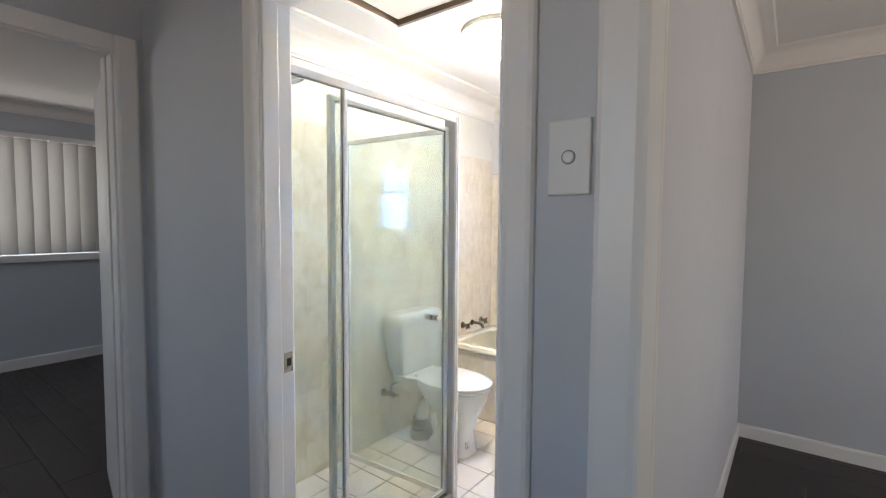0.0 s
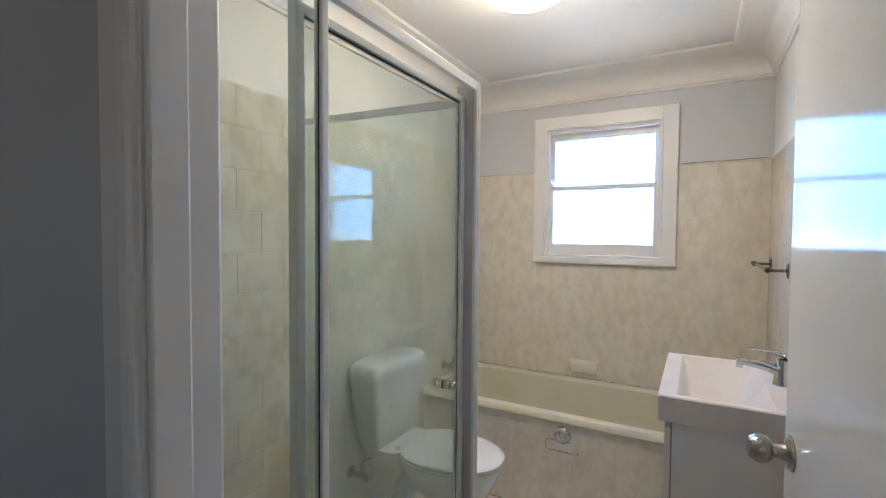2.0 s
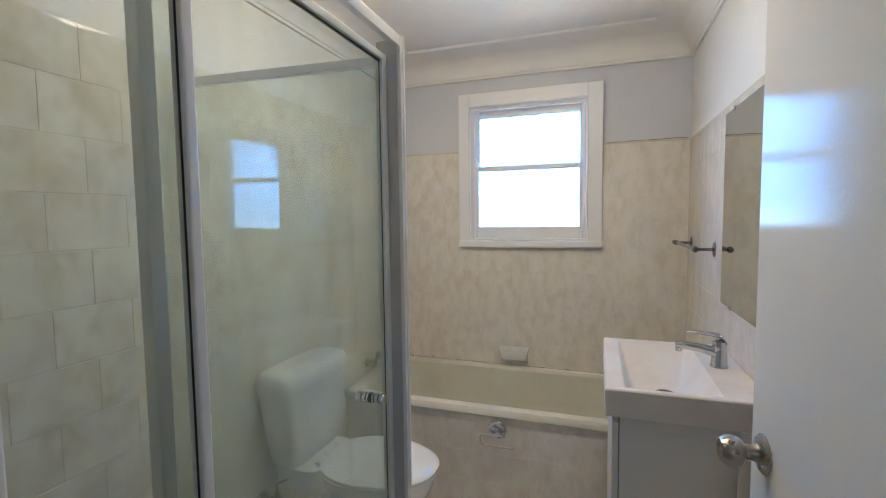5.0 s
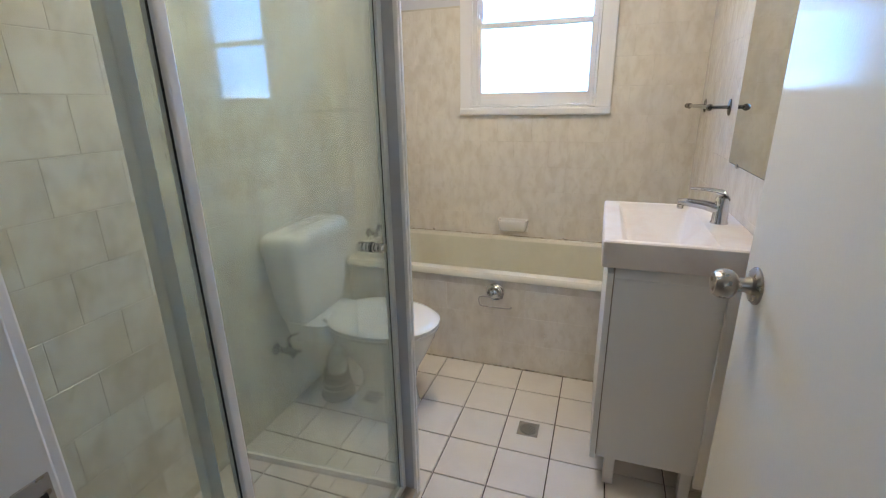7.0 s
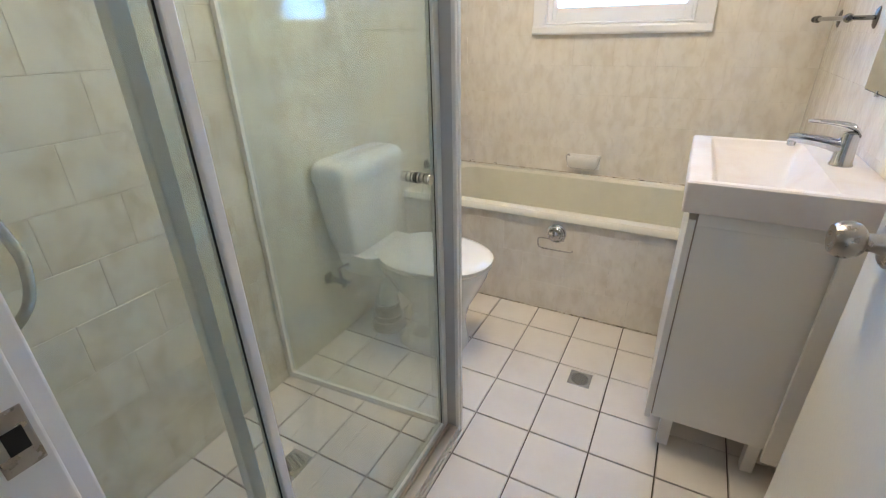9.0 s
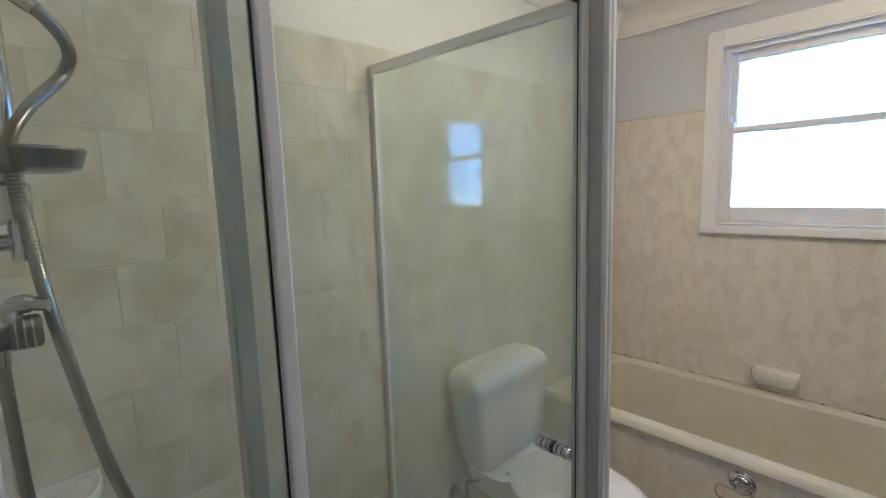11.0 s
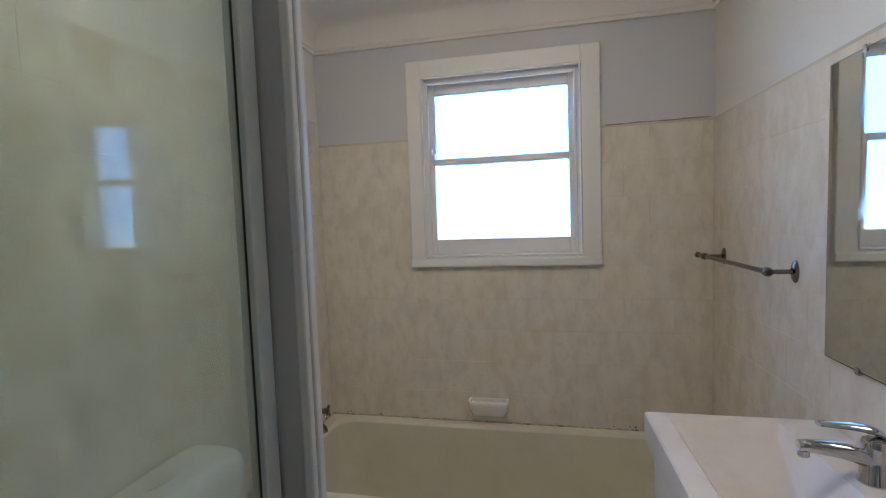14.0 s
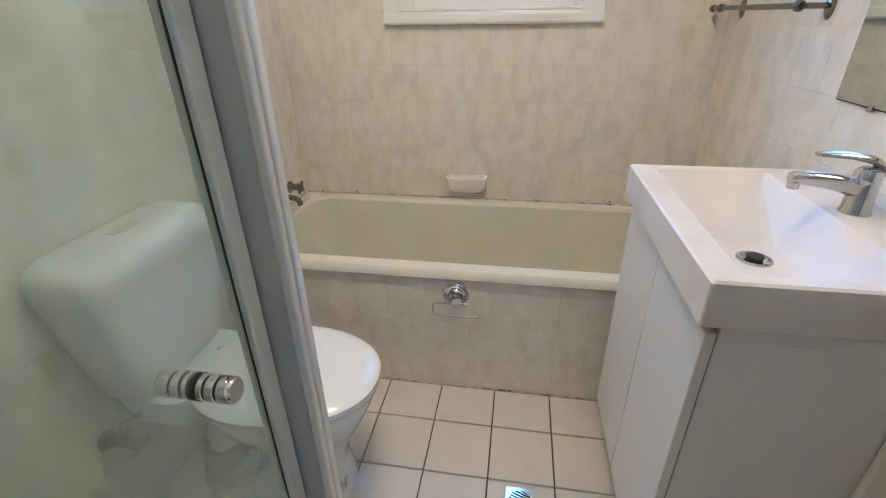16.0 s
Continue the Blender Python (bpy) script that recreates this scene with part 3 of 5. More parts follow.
for z in (0.25, 1.8):
    bm = bm_new()
    tube(bm, [(-0.004, 0.004, z), (-0.004, 0.004, z + 0.09)], 0.006, 12)
    part("hinge", on_door(bm), NICKEL, door, smooth=True)

# ---- structure: hall, bedroom, side room ----
HALL_S = -1.15
wall_with_hole("wall_hall_west", "x", XL - 0.09, XL, HALL_S - 0.09, YH, -0.02, 2.6, (-0.51, 0.265, -0.02, 2.05), HALL_PAINT, "grey-blue painted wall around the bedroom doorway")
# the opening is invented, out of view, for the hall fill
wall_with_hole("wall_hall_south", "y", HALL_S - 0.09, HALL_S, XL, 3.6, -0.02, 2.6, (-0.2, 0.8, 1.1, 2.1), HALL_PAINT, "plain grey-blue painted hall wall with an opening added for a fill lamp")
# out of view; opening made up to let the side room fill in
wall_with_hole("wall_hall_east", "x", 3.6, 3.69, HALL_S - 0.09, 3.25, -0.02, 2.6, (0.65, 2.15, 0.9, 2.1), HALL_PAINT, "plain painted wall with an added opening for a fill lamp")
wall_with_hole("wall_hall_north", "y", YH, YH + 0.095, 2.2, 3.6, -0.02, 2.6, None, HALL_PAINT, "plain painted wall beside the wide opening")
wall_with_hole("wall_side_north", "y", 3.135, 3.25, 0.465, 3.6, -0.02, 2.6, None, HALL_PAINT, "pale grey painted wall of the side room")
bm = bm_new()
box(bm, (0.4652, YH + 0.095, -0.02), (0.478, 3.135, 2.6))
structure("wall_side_west", bm, BATH_PAINT, "white painted wall of the side room", "wall")
structure("ceiling_hall", box(bm_new(), (XL - 0.09, HALL_S - 0.09, 2.46), (3.69, YH, 2.54)), CEILING, "white painted hall ceiling", "ceiling")
structure("ceiling_side_room", box(bm_new(), (0.465, YH, 2.46), (3.69, 3.25, 2.54)), CEILING, "white painted side room ceiling", "ceiling")
cornice("trim_cornice_side_room", 0.478, 3.6, YH + 0.095, 3.135, 2.46, CEILING, 0.13, 0.125)
floor_hall = structure("floor_hall", box(bm_new(), (XL - 0.09, HALL_S, -0.2), (3.6, 3.135, -0.15)), BLACK, "dark walnut plank floor", "floor")
wall_with_hole("wall_bedroom_west", "x", -5.2, -4.95, -2.3, 2.2, -0.02, 2.6, (-0.75, 1.16, 1.065, 2.13), HALL_PAINT, "grey-blue painted bedroom wall below the window")
wall_with_hole("wall_bedroom_north", "y", 2.2, 2.3, -5.2, XL - 0.09, -0.02, 2.6, None, HALL_PAINT, "plain bedroom wall")
# unseen wall, its opening added to hold the bedroom fill lamp
wall_with_hole("wall_bedroom_south", "y", -2.4, -2.3, -5.2, XL - 0.09, -0.02, 2.6, (-3.9, -2.5, 1.1, 2.1), HALL_PAINT, "plain bedroom wall with an opening added for a fill lamp")
wall_with_hole("wall_bedroom_east", "x", XL - 0.09, XL - 0.004, -2.3, HALL_S - 0.09, -0.02, 2.6, None, HALL_PAINT, "plain bedroom wall")
wall_with_hole("wall_bedroom_north_east", "x", XL - 0.09, XW - TP - 0.09, YH, 2.2, -0.02, 2.6, None, HALL_PAINT, "plain bedroom wall")
structure("ceiling_bedroom", box(bm_new(), (-5.2, -2.4, 2.46), (XL - 0.0905, 2.3, 2.54)), CEILING, "white painted bedroom ceiling", "ceiling")
cornice("trim_cornice_bedroom", -4.95, XL - 0.09, -2.3, 2.2, 2.46, CEILING, 0.1, 0.1)
floor_bedroom = structure("floor_bedroom", box(bm_new(), (-5.2, -2.4, -0.2), (XL - 0.0905, 2.3, -0.05)), BLACK, "dark walnut plank floor", "floor")


def skirting(name, axis, plane, out, u0, u1, h=0.085):
    prof = [(0, 0.0), (0.014 * out, 0.0), (0.014 * out, h - 0.012), (0.009 * out, h), (0, h)]
    bm = bm_new()
    if axis == "y":
        prism(bm, [(plane + d, z) for d, z in prof], u0, u1, "x")
    else:
        prism(bm, [(plane + d, z) for d, z in prof], u0, u1, "y")
    return structure(name, bm, TRIM, "white painted skirting board", "skirting")


skirting("baseboard_side_north", "y", 3.135, -1, 0.478, 3.6)
skirting("baseboard_side_west", "x", 0.478, 1, YH + 0.12, 3.135)
skirting("baseboard_bedroom", "x", -4.95, 1, -2.3, 2.2, 0.1)
skirting("baseboard_hall_north", "y", YH, -1, XL, DX0 - 0.072, 0.085)

# bedroom doorway
bed_frame = thing("door_frame", "white painted door frame of the bedroom", "door frame", (XL, -0.17, 0), kind="structure")
part("jamb", box(bm_new(), (XL - 0.047, 0.246, -0.01), (XL + 0.003, 0.2645, 2.05), 0.003), TRIM, bed_frame)
part("jamb", box(bm_new(), (XL - 0.094, 0.240, -0.01), (XL - 0.053, 0.2645, 2.05), 0.003), TRIM, bed_frame)
# black strip set into the gap, standing for the shade inside it
part("joint", box(bm_new(), (XL - 0.0528, 0.250, 0.0), (XL - 0.0472, 0.2640, 2.05)), BLACK, bed_frame, "black strip for the shade in the gap beside the door")
part("jamb", box(bm_new(), (XL - 0.094, -0.5095, -0.01), (XL + 0.003, -0.49, 2.05), 0.003), TRIM, bed_frame)
part("head_jamb", box(bm_new(), (XL - 0.094, -0.49, 2.03), (XL + 0.003, 0.246, 2.0495), 0.003), TRIM, bed_frame)
architrave(bed_frame, "x", XL, 1, 0.256, 0.338, 0, 2.105)
architrave(bed_frame, "x", XL, 1, -0.50, -0.575, 0, 2.105)
part("architrave", box(bm_new(), (XL, -0.499, 2.04), (XL + 0.018, 0.255, 2.105), 0.004), TRIM, bed_frame)

bed_door = thing("door_2", "white painted bedroom door folded back into the bedroom", "door", (XL - 0.09, 0.25, 0), kind="structure")
m = Matrix.Translation((XL - 0.097, 0.262, 0)) @ Matrix.Rotation(radians(168), 4, "Z")
bm = box(bm_new(), (0, -0.036, 0.012), (0.74, 0, 2.03), 0.003)
bm.transform(m)
part("leaf", bm, TRIM, bed_door)
for z in (0.25, 1.78):
    bm = tube(bm_new(), [(-0.002, 0.006, z), (-0.002, 0.006, z + 0.09)], 0.006, 12)
    bm.transform(m)
    part("hinge", bm, NICKEL, bed_door, smooth=True)

# wide opening to the side room
open_frame = thing("door_frame", "white painted opening frame with peeling edge", "door frame", (0.52, 0.35, 0), kind="structure")
architrave(open_frame, "y", YH, -1, 0.544, 0.463, 0, 2.2)
part("jamb", box(bm_new(), (0.4785, YH - 0.004, -0.01), (0.54, YH + 0.1, 2.2), 0.003), TRIM, open_frame)
part("bare_strip", box(bm_new(), (0.52, YH + 0.1, 0), (0.5395, YH + 0.125, 2.2), 0.003), CABINET, open_frame, "unpainted cream strip of the frame")

# bedroom window and blinds
bed_window = thing("window_2", "wide white bedroom window behind vertical blinds", "window", (-4.95, 0.2, 1.1), kind="structure")
bm = bm_new()
for lo, hi in (((-5.12, -0.75, 1.10), (-5.07, 1.16, 1.15)), ((-5.12, -0.75, 2.08), (-5.07, 1.16, 2.13)), ((-5.12, -0.75, 1.15), (-5.07, -0.70, 2.08)), ((-5.12, 1.11, 1.15), (-5.07, 1.16, 2.08)), ((-5.12, 0.18, 1.15), (-5.07, 0.23, 2.08))):
    box(bm, lo, hi, 0.004)
part("window_frame", bm, WINDOW_PAINT, bed_window)
part("window_sill", box(bm_new(), (-5.06, -0.82, 0.998), (-4.885, 1.23, 1.064), 0.005), WINDOW_PAINT, bed_window)
blinds = thing("vertical_blinds", "grey fabric vertical blinds closed over the bedroom window", "blinds", (-4.93, 0.2, 2.16))
part("headrail", box(bm_new(), (-4.95, -0.85, 2.135), (-4.87, 1.26, 2.185), 0.006), WINDOW_PAINT, blinds, "white headrail")
for k in range(18):
    y = -0.8 + k * 0.1165
    bm = bm_new()
    rings = []
    for i in range(7):
        s = i / 6 - 0.5
        rings.append((s * 0.070, 0.012 * math.cos(s * math.pi), s * 0.110))
    vs = [[bm.verts.new((-4.905 + a - b, y + c, z)) for a, b, c in rings] for z in (1.075, 2.135)]
    for i in range(6):
        bm.faces.new((vs[0][i], vs[0][i + 1], vs[1][i + 1], vs[1][i]))
    bmesh.ops.solidify(bm, geom=bm.faces[:], thickness=0.0012)
    part("slat", bm, BLIND, blinds, smooth=True)

# light switch on the hall wall
switch = thing("light_switch", "white wall switch plate with a round rocker", "light switch", (0.418, YH, 1.50))
part("plate", box(bm_new(), (0.380, YH - 0.009, 1.436), (0.456, YH, 1.564), 0.003), SWITCH, switch)
bm = bm_new()
lathe(bm, (0.418, YH - 0.009, 1.50), (0, -1, 0), [(0, 0.0105), (0.0015, 0.0105), (0.003, 0.009), (0.003, 0.0)], 20)
rocker = part("rocker", bm, SWITCH, switch, smooth=True)
part("rim", lathe(bm_new(), (0.418, YH - 0.009, 1.50), (0, -1, 0), [(0, 0.0125), (0.0008, 0.0125), (0.0008, 0.0106), (0, 0.0106)], 20), STICKER, switch)

# outdoors
structure("ground", box(bm_new(), (-200, -200, -0.75), (200, 200, -0.7)), BRICK, "bare ground around the house", "ground")

# ---- ceiling light ----
lamp = thing("ceiling_light", "round white opal ceiling light, switched on", "ceiling light", (-0.507, 1.664, ZC))
part("base_ring", lathe(bm_new(), (-0.507, 1.664, ZC), (0, 0, -1), [(0, 0.186), (0.006, 0.189), (0.020, 0.189), (0.024, 0.187), (0.024, 0.182), (0.02, 0.18), (0.02, 0.0)], 48), SEAT_PLASTIC, lamp, smooth=True)
dome = [(0.022, 0.181)] + [(0.026 + 0.105 * math.sin(a), 0.181 * math.cos(a)) for a in (k / 10 * math.pi / 2 for k in range(11))]
part("diffuser", lathe(bm_new(), (-0.507, 1.664, ZC), (0, 0, -1), dome, 48), LAMP_GLOW, lamp, "glowing opal diffuser", True)

# ---- shower enclosure ----
XO, XF, XD, SYP = -0.568, -0.588, -0.623, 1.40      # outer lip, fixed pane, door pane, corner
screen = thing("shower_screen", "aluminium framed shower screen with a sliding door and filmed glass", "shower screen", (XF, 0.9, 0))
ZT = 1.892


def bar(name, lo, hi, mat=None, parent=None, bevel=0.003, label=""):
    return part(name, box(bm_new(), lo, hi, bevel), mat or ALUMINIUM, parent or screen, label)


def boxes(*pairs, bevel=0.002):
    bm = bm_new()
    for lo, hi in pairs:
        box(bm, lo, hi, bevel)
    return bm


def pane(bm, parent, mat=None):
    p = part("glass_pane", bm, mat or SHOWER_GLASS, parent)
    p.visible_shadow = False
    return p


# corner post: a deep channel, its shade in the colour, with a proud outer lip
post = bar("corner_post", (-0.646, SYP - 0.006, 0.028), (XO - 0.010, SYP + 0.020, ZT - 0.004), CHANNEL_SHADE, label="deep aluminium corner channel")
bar("lip", (XO - 0.016, SYP - 0.008, 0.0), (XO - 0.003, SYP + 0.003, ZT + 0.004), parent=post)
bar("lip", (XO - 0.0105, SYP + 0.002, 0.0), (XO, SYP + 0.012, ZT + 0.004), parent=post)
bar("lip", (XO - 0.0108, SYP + 0.0118, 0.0), (XO - 0.004, SYP + 0.024, ZT + 0.003), parent=post)
part("header", boxes(((-0.594, YS, 1.869), (XO - 0.008, SYP - 0.007, ZT - 0.004)), ((XO - 0.009, YS, 1.866), (XO - 0.004, SYP - 0.009, ZT + 0.003))), ALUMINIUM, screen)
part("sill_track", boxes(((-0.646, YS, 0.0), (XO, SYP + 0.012, 0.014)), ((XO - 0.024, YS, 0.0135), (XO - 0.004, SYP - 0.009, 0.034)), ((XO - 0.046, YS, 0.0135), (XO - 0.040, SYP - 0.009, 0.026)),
                         ((-0.645, YS, 0.0135), (-0.638, SYP - 0.009, 0.03))), SILL, screen, "grimy aluminium sill track")
bar("wall_channel", (-0.605, YS + 0.0005, 0.014), (-0.574, YS + 0.026, 1.870))
# fixed pane by the doorway, with its white-lit stile
fixed = part("fixed_panel", box(bm_new(), (XF - 0.012, 0.707, 0.03), (XF + 0.012, 0.725, 1.870), 0.003), ALUMINIUM, screen, "pale aluminium stile")
pane(box(bm_new(), (XF - 0.001, YS + 0.02, 0.03), (XF + 0.001, 0.7068, 1.870)), fixed, CLEAN_GLASS)
part("gasket", boxes(((XF + 0.0014, 0.7048, 0.034), (XF + 0.0035, 0.7069, 1.863)), ((XF + 0.003, YS + 0.026, 1.8635), (XF + 0.005, 0.703, 1.866)), bevel=0), GASKET, fixed, "black rubber seal")
# sliding door on the inner track
Y0, Y1, Z0, Z1 = 0.673, 1.389, 0.034, 1.847
leaf = part("sliding_door", boxes(((XD - 0.011, Y0, Z0), (XD + 0.011, Y0 + 0.023, Z1)), ((XD - 0.011, Y1 - 0.026, Z0), (XD + 0.011, Y1, Z1)), ((XD - 0.011, Y0 + 0.022, Z1 - 0.019), (XD + 0.0105, Y1 - 0.025, Z1)), ((XD - 0.011, Y0 + 0.022, Z0), (XD + 0.0105, Y1 - 0.025, Z0 + 0.022))),
            ALUMINIUM_GREEN, screen, "aluminium door frame, grey-green for its shade")
part("gasket", boxes(((XD + 0.0014, Y1 - 0.0278, Z0 + 0.02), (XD + 0.003, Y1 - 0.026, Z1 - 0.02)), ((XD + 0.0014, Y0 + 0.023, Z1 - 0.0238), (XD + 0.006, Y1 - 0.027, Z1 - 0.021)), bevel=0), GASKET, leaf, "black rubber seal")
pane(box(bm_new(), (XD - 0.001, Y0 + 0.0232, Z0 + 0.0222), (XD + 0.001, Y1 - 0.0262, Z1 - 0.0212)), leaf)
grip = [(0, 0.0135), (0.008, 0.0135), (0.009, 0.012), (0.011, 0.012), (0.012, 0.0135), (0.02, 0.0135), (0.021, 0.012), (0.023, 0.012), (0.024, 0.0135), (0.036, 0.0135), (0.038, 0.012), (0.038, 0)]
bm = bm_new()
lathe(bm, (XD + 0.0025, 1.280, 0.938), (1, 0, 0), grip, 24)
lathe(bm, (XD - 0.0025, 1.280, 0.938), (-1, 0, 0), grip, 24)
part("knob", bm, CHROME, leaf, "striped chrome and black knob", True)
bm = bm_new()
for s, o in ((1, XD + 0.0025), (-1, XD - 0.0025)):
    for d in (0.0, 0.0095, 0.0215):
        lathe(bm, (o + s * d, 1.280, 0.938), (s, 0, 0), [(0.0, 0.0139 if d == 0 else 0.0128), (0.003 if d == 0 else 0.0012, 0.0139 if d == 0 else 0.0128), (0.003 if d == 0 else 0.0012, 0.012), (0, 0.012)], 24)
part("knob_rings", bm, GASKET, leaf)
part("roller", boxes(((XD + 0.004, Y0 + 0.055, Z1 - 0.003), (XD + 0.014, Y0 + 0.085, Z1 + 0.014))), NICKEL, leaf, "metal roller bracket")
# return panel along the toilet
BY0, BY1, XR = 1.362, SYP + 0.006, -0.646          # at the wall and at the post


def slab(x0, x1, z0, z1, half):
    bm = bm_new()
    vs = []
    for x in (x0, x1):
        y = BY0 + (BY1 - BY0) * (x - XW) / (XR - XW)
        vs.append([bm.verts.new(q) for q in ((x, y - half, z0), (x, y + half, z0), (x, y + half, z1), (x, y - half, z1))])
    bridge(bm, vs)
    return bm


part("return_rail", slab(XW + 0.002, XR, 1.826, 1.850, 0.010), ALUMINIUM, screen)
part("return_rail", slab(XW + 0.002, XR, 0.0, 0.026, 0.010), ALUMINIUM, screen)
part("return_stile", slab(XW + 0.002, XW + 0.020, 0.026, 1.826, 0.012), ALUMINIUM, screen)
pane(slab(XW + 0.018, XR + 0.003, 0.024, 1.83, 0.001), screen)

# shower fittings on the south wall
RX, RY = -0.95, 0.506
shower = thing("shower_set", "chrome rail shower set with hose and hand shower", "shower", (RX, YS, 1.3))
part("rail", tube(bm_new(), [(RX, RY + 0.018, 1.40), (RX, RY + 0.018, 1.96)], 0.0125, 18), CHROME, shower, smooth=True)
for z in (1.425, 1.945):
    bm = bm_new()
    tube(bm, [(RX, YS, z), (RX, RY + 0.022, z)], 0.011, 16)
    lathe(bm, (RX, YS, z), (0, 1, 0), [(0, 0.024), (0.006, 0.024), (0.012, 0.016), (0.012, 0)], 24)
    part("bracket", bm, CHROME, shower, smooth=True)
hx, hy, hz = -0.885, 0.70, 1.945
bm = bm_new()
tube(bm, smooth_path([(RX, RY - 0.02, 1.845), (RX + 0.008, RY + 0.05, 1.892), (RX + 0.03, RY + 0.11, 1.930), (hx - 0.012, hy - 0.04, 1.962)]), [0.014] * 8 + [0.016] * 8 + [0.019] * 9, 18)
handset = part("hand_shower", bm, CHROME, shower, smooth=True)
tilt = Vector((0.10, 0.35, -1)).normalized()
part("spray_head", lathe(bm_new(), Vector((hx, hy, hz)) - tilt * 0.03, tilt, [(0, 0.02), (0.008, 0.042), (0.018, 0.052), (0.03, 0.054), (0.034, 0.05), (0.034, 0.0)], 32), SEAT_PLASTIC, handset, "white spray face with dark nozzles", True)
bm = bm_new()
u = tilt.orthogonal().normalized()
w = tilt.cross(u)
for ring, count in ((0.014, 6), (0.026, 12), (0.038, 18), (0.046, 22)):
    for k in range(count):
        a = 2 * math.pi * k / count
        lathe(bm, Vector((hx, hy, hz)) + tilt * 0.003 + ring * (math.cos(a) * u + math.sin(a) * w), tilt, [(0, 0.0022), (0.003, 0.0016), (0.003, 0)], 6)
part("nozzles", bm, GASKET, handset)
bm = bm_new()
lathe(bm, (RX, RY - 0.02, 1.83), (0, 0.3, 1), [(0, 0.018), (0.004, 0.021), (0.04, 0.021), (0.045, 0.018), (0.045, 0)], 20)
part("slider", bm, CHROME, shower, "chrome slider", True)
part("holder", lathe(bm_new(), (RX + 0.003, RY + 0.018, 1.872), (0.12, 0.83, 0.5), [(0, 0.019), (0.004, 0.0225), (0.034, 0.0235), (0.040, 0.020), (0.040, 0)], 22), CHROME, shower, "chrome cone holding the hand shower", True)
bm = bm_new()
loft(bm, [oval(RX + 0.02, RY + 0.028, z, rx, ry, 32, 2.3) for z, rx, ry in ((1.514, 0.046, 0.046), (1.518, 0.062, 0.062), (1.540, 0.070, 0.070), (1.5445, 0.068, 0.068), (1.541, 0.062, 0.062), (1.522, 0.05, 0.05))])
part("soap_tray", bm, DARK_CHROME, shower, "chrome soap tray", True)
part("tray_clamp", lathe(bm_new(), (RX, RY + 0.012, 1.448), (0, 0, 1), [(0, 0.018), (0.006, 0.023), (0.05, 0.023), (0.056, 0.018), (0.056, 0)], 20), CHROME, shower, smooth=True)
loop = smooth_path([(RX + 0.005, RY - 0.005, 1.80), (RX + 0.03, RY + 0.028, 1.745), (RX + 0.045, RY + 0.060, 1.716), (RX + 0.05, RY + 0.088, 1.675), (RX + 0.045, RY + 0.082, 1.64), (RX + 0.035, RY + 0.040, 1.59), (RX + 0.03, RY + 0.018, 1.54), (RX + 0.042, RY + 0.026, 1.44), (RX + 0.05, RY + 0.036, 1.33),
                    (RX + 0.05, RY + 0.070, 1.12), (RX + 0.045, RY + 0.098, 1.00), (RX + 0.04, RY + 0.103, 0.945), (RX + 0.035, RY + 0.085, 0.885), (RX + 0.02, RY + 0.035, 0.845), (RX, RY + 0.0, 0.88), (RX - 0.015, RY - 0.015, 1.05), (RX - 0.012, RY - 0.02, 1.28)], 40)
part("hose", tube(bm_new(), loop, [0.0086 if k % 2 else 0.0076 for k in range(len(loop))], 10), HOSE, shower, "ribbed metal hose", True)
part("coupling", tube(bm_new(), [loop[48], loop[66], loop[84]], [0.0105, 0.012, 0.0095], 14), CHROME, shower, smooth=True)

mixer = thing("shower_mixer", "chrome shower mixer with lever handles on the tiled wall", "mixer tap", (RX + 0.07, YS, 1.31))
MX = RX + 0.07
bm = bm_new()
lathe(bm, (MX, YS, 1.318), (0, 1, 0), [(0, 0.040), (0.004, 0.040), (0.010, 0.034), (0.012, 0.019), (0.034, 0.019), (0.036, 0.021), (0.062, 0.021), (0.066, 0.017), (0.066, 0)], 28)
tube(bm, [(MX, YS + 0.03, 1.318), (RX - 0.01, YS + 0.03, 1.30)], 0.014, 16)
part("body", bm, DARK_CHROME, mixer, smooth=True)
bm = bm_new()
tube(bm, smooth_path([(MX, YS + 0.03, 1.325), (MX, YS + 0.045, 1.352), (MX + 0.012, YS + 0.075, 1.350)]), [0.015] * 6 + [0.012] * 6 + [0.009] * 5, 14)
part("lever", bm, CHROME, mixer, smooth=True)
bm = bm_new()
for k in range(3):
    lathe(bm, (MX, YS + 0.040 + 0.008 * k, 1.318), (0, 1, 0), [(0, 0.0218), (0.002, 0.0218), (0.002, 0.016), (0, 0.016)], 28)
part("handle", bm, CHROME, mixer, "ribbed chrome handle", True)
bm = bm_new()
tube(bm, [(RX - 0.012, YS + 0.02, 1.26), (RX - 0.012, YS + 0.021, 1.305)], 0.012, 14)
part("outlet", bm, CHROME, mixer, smooth=True)


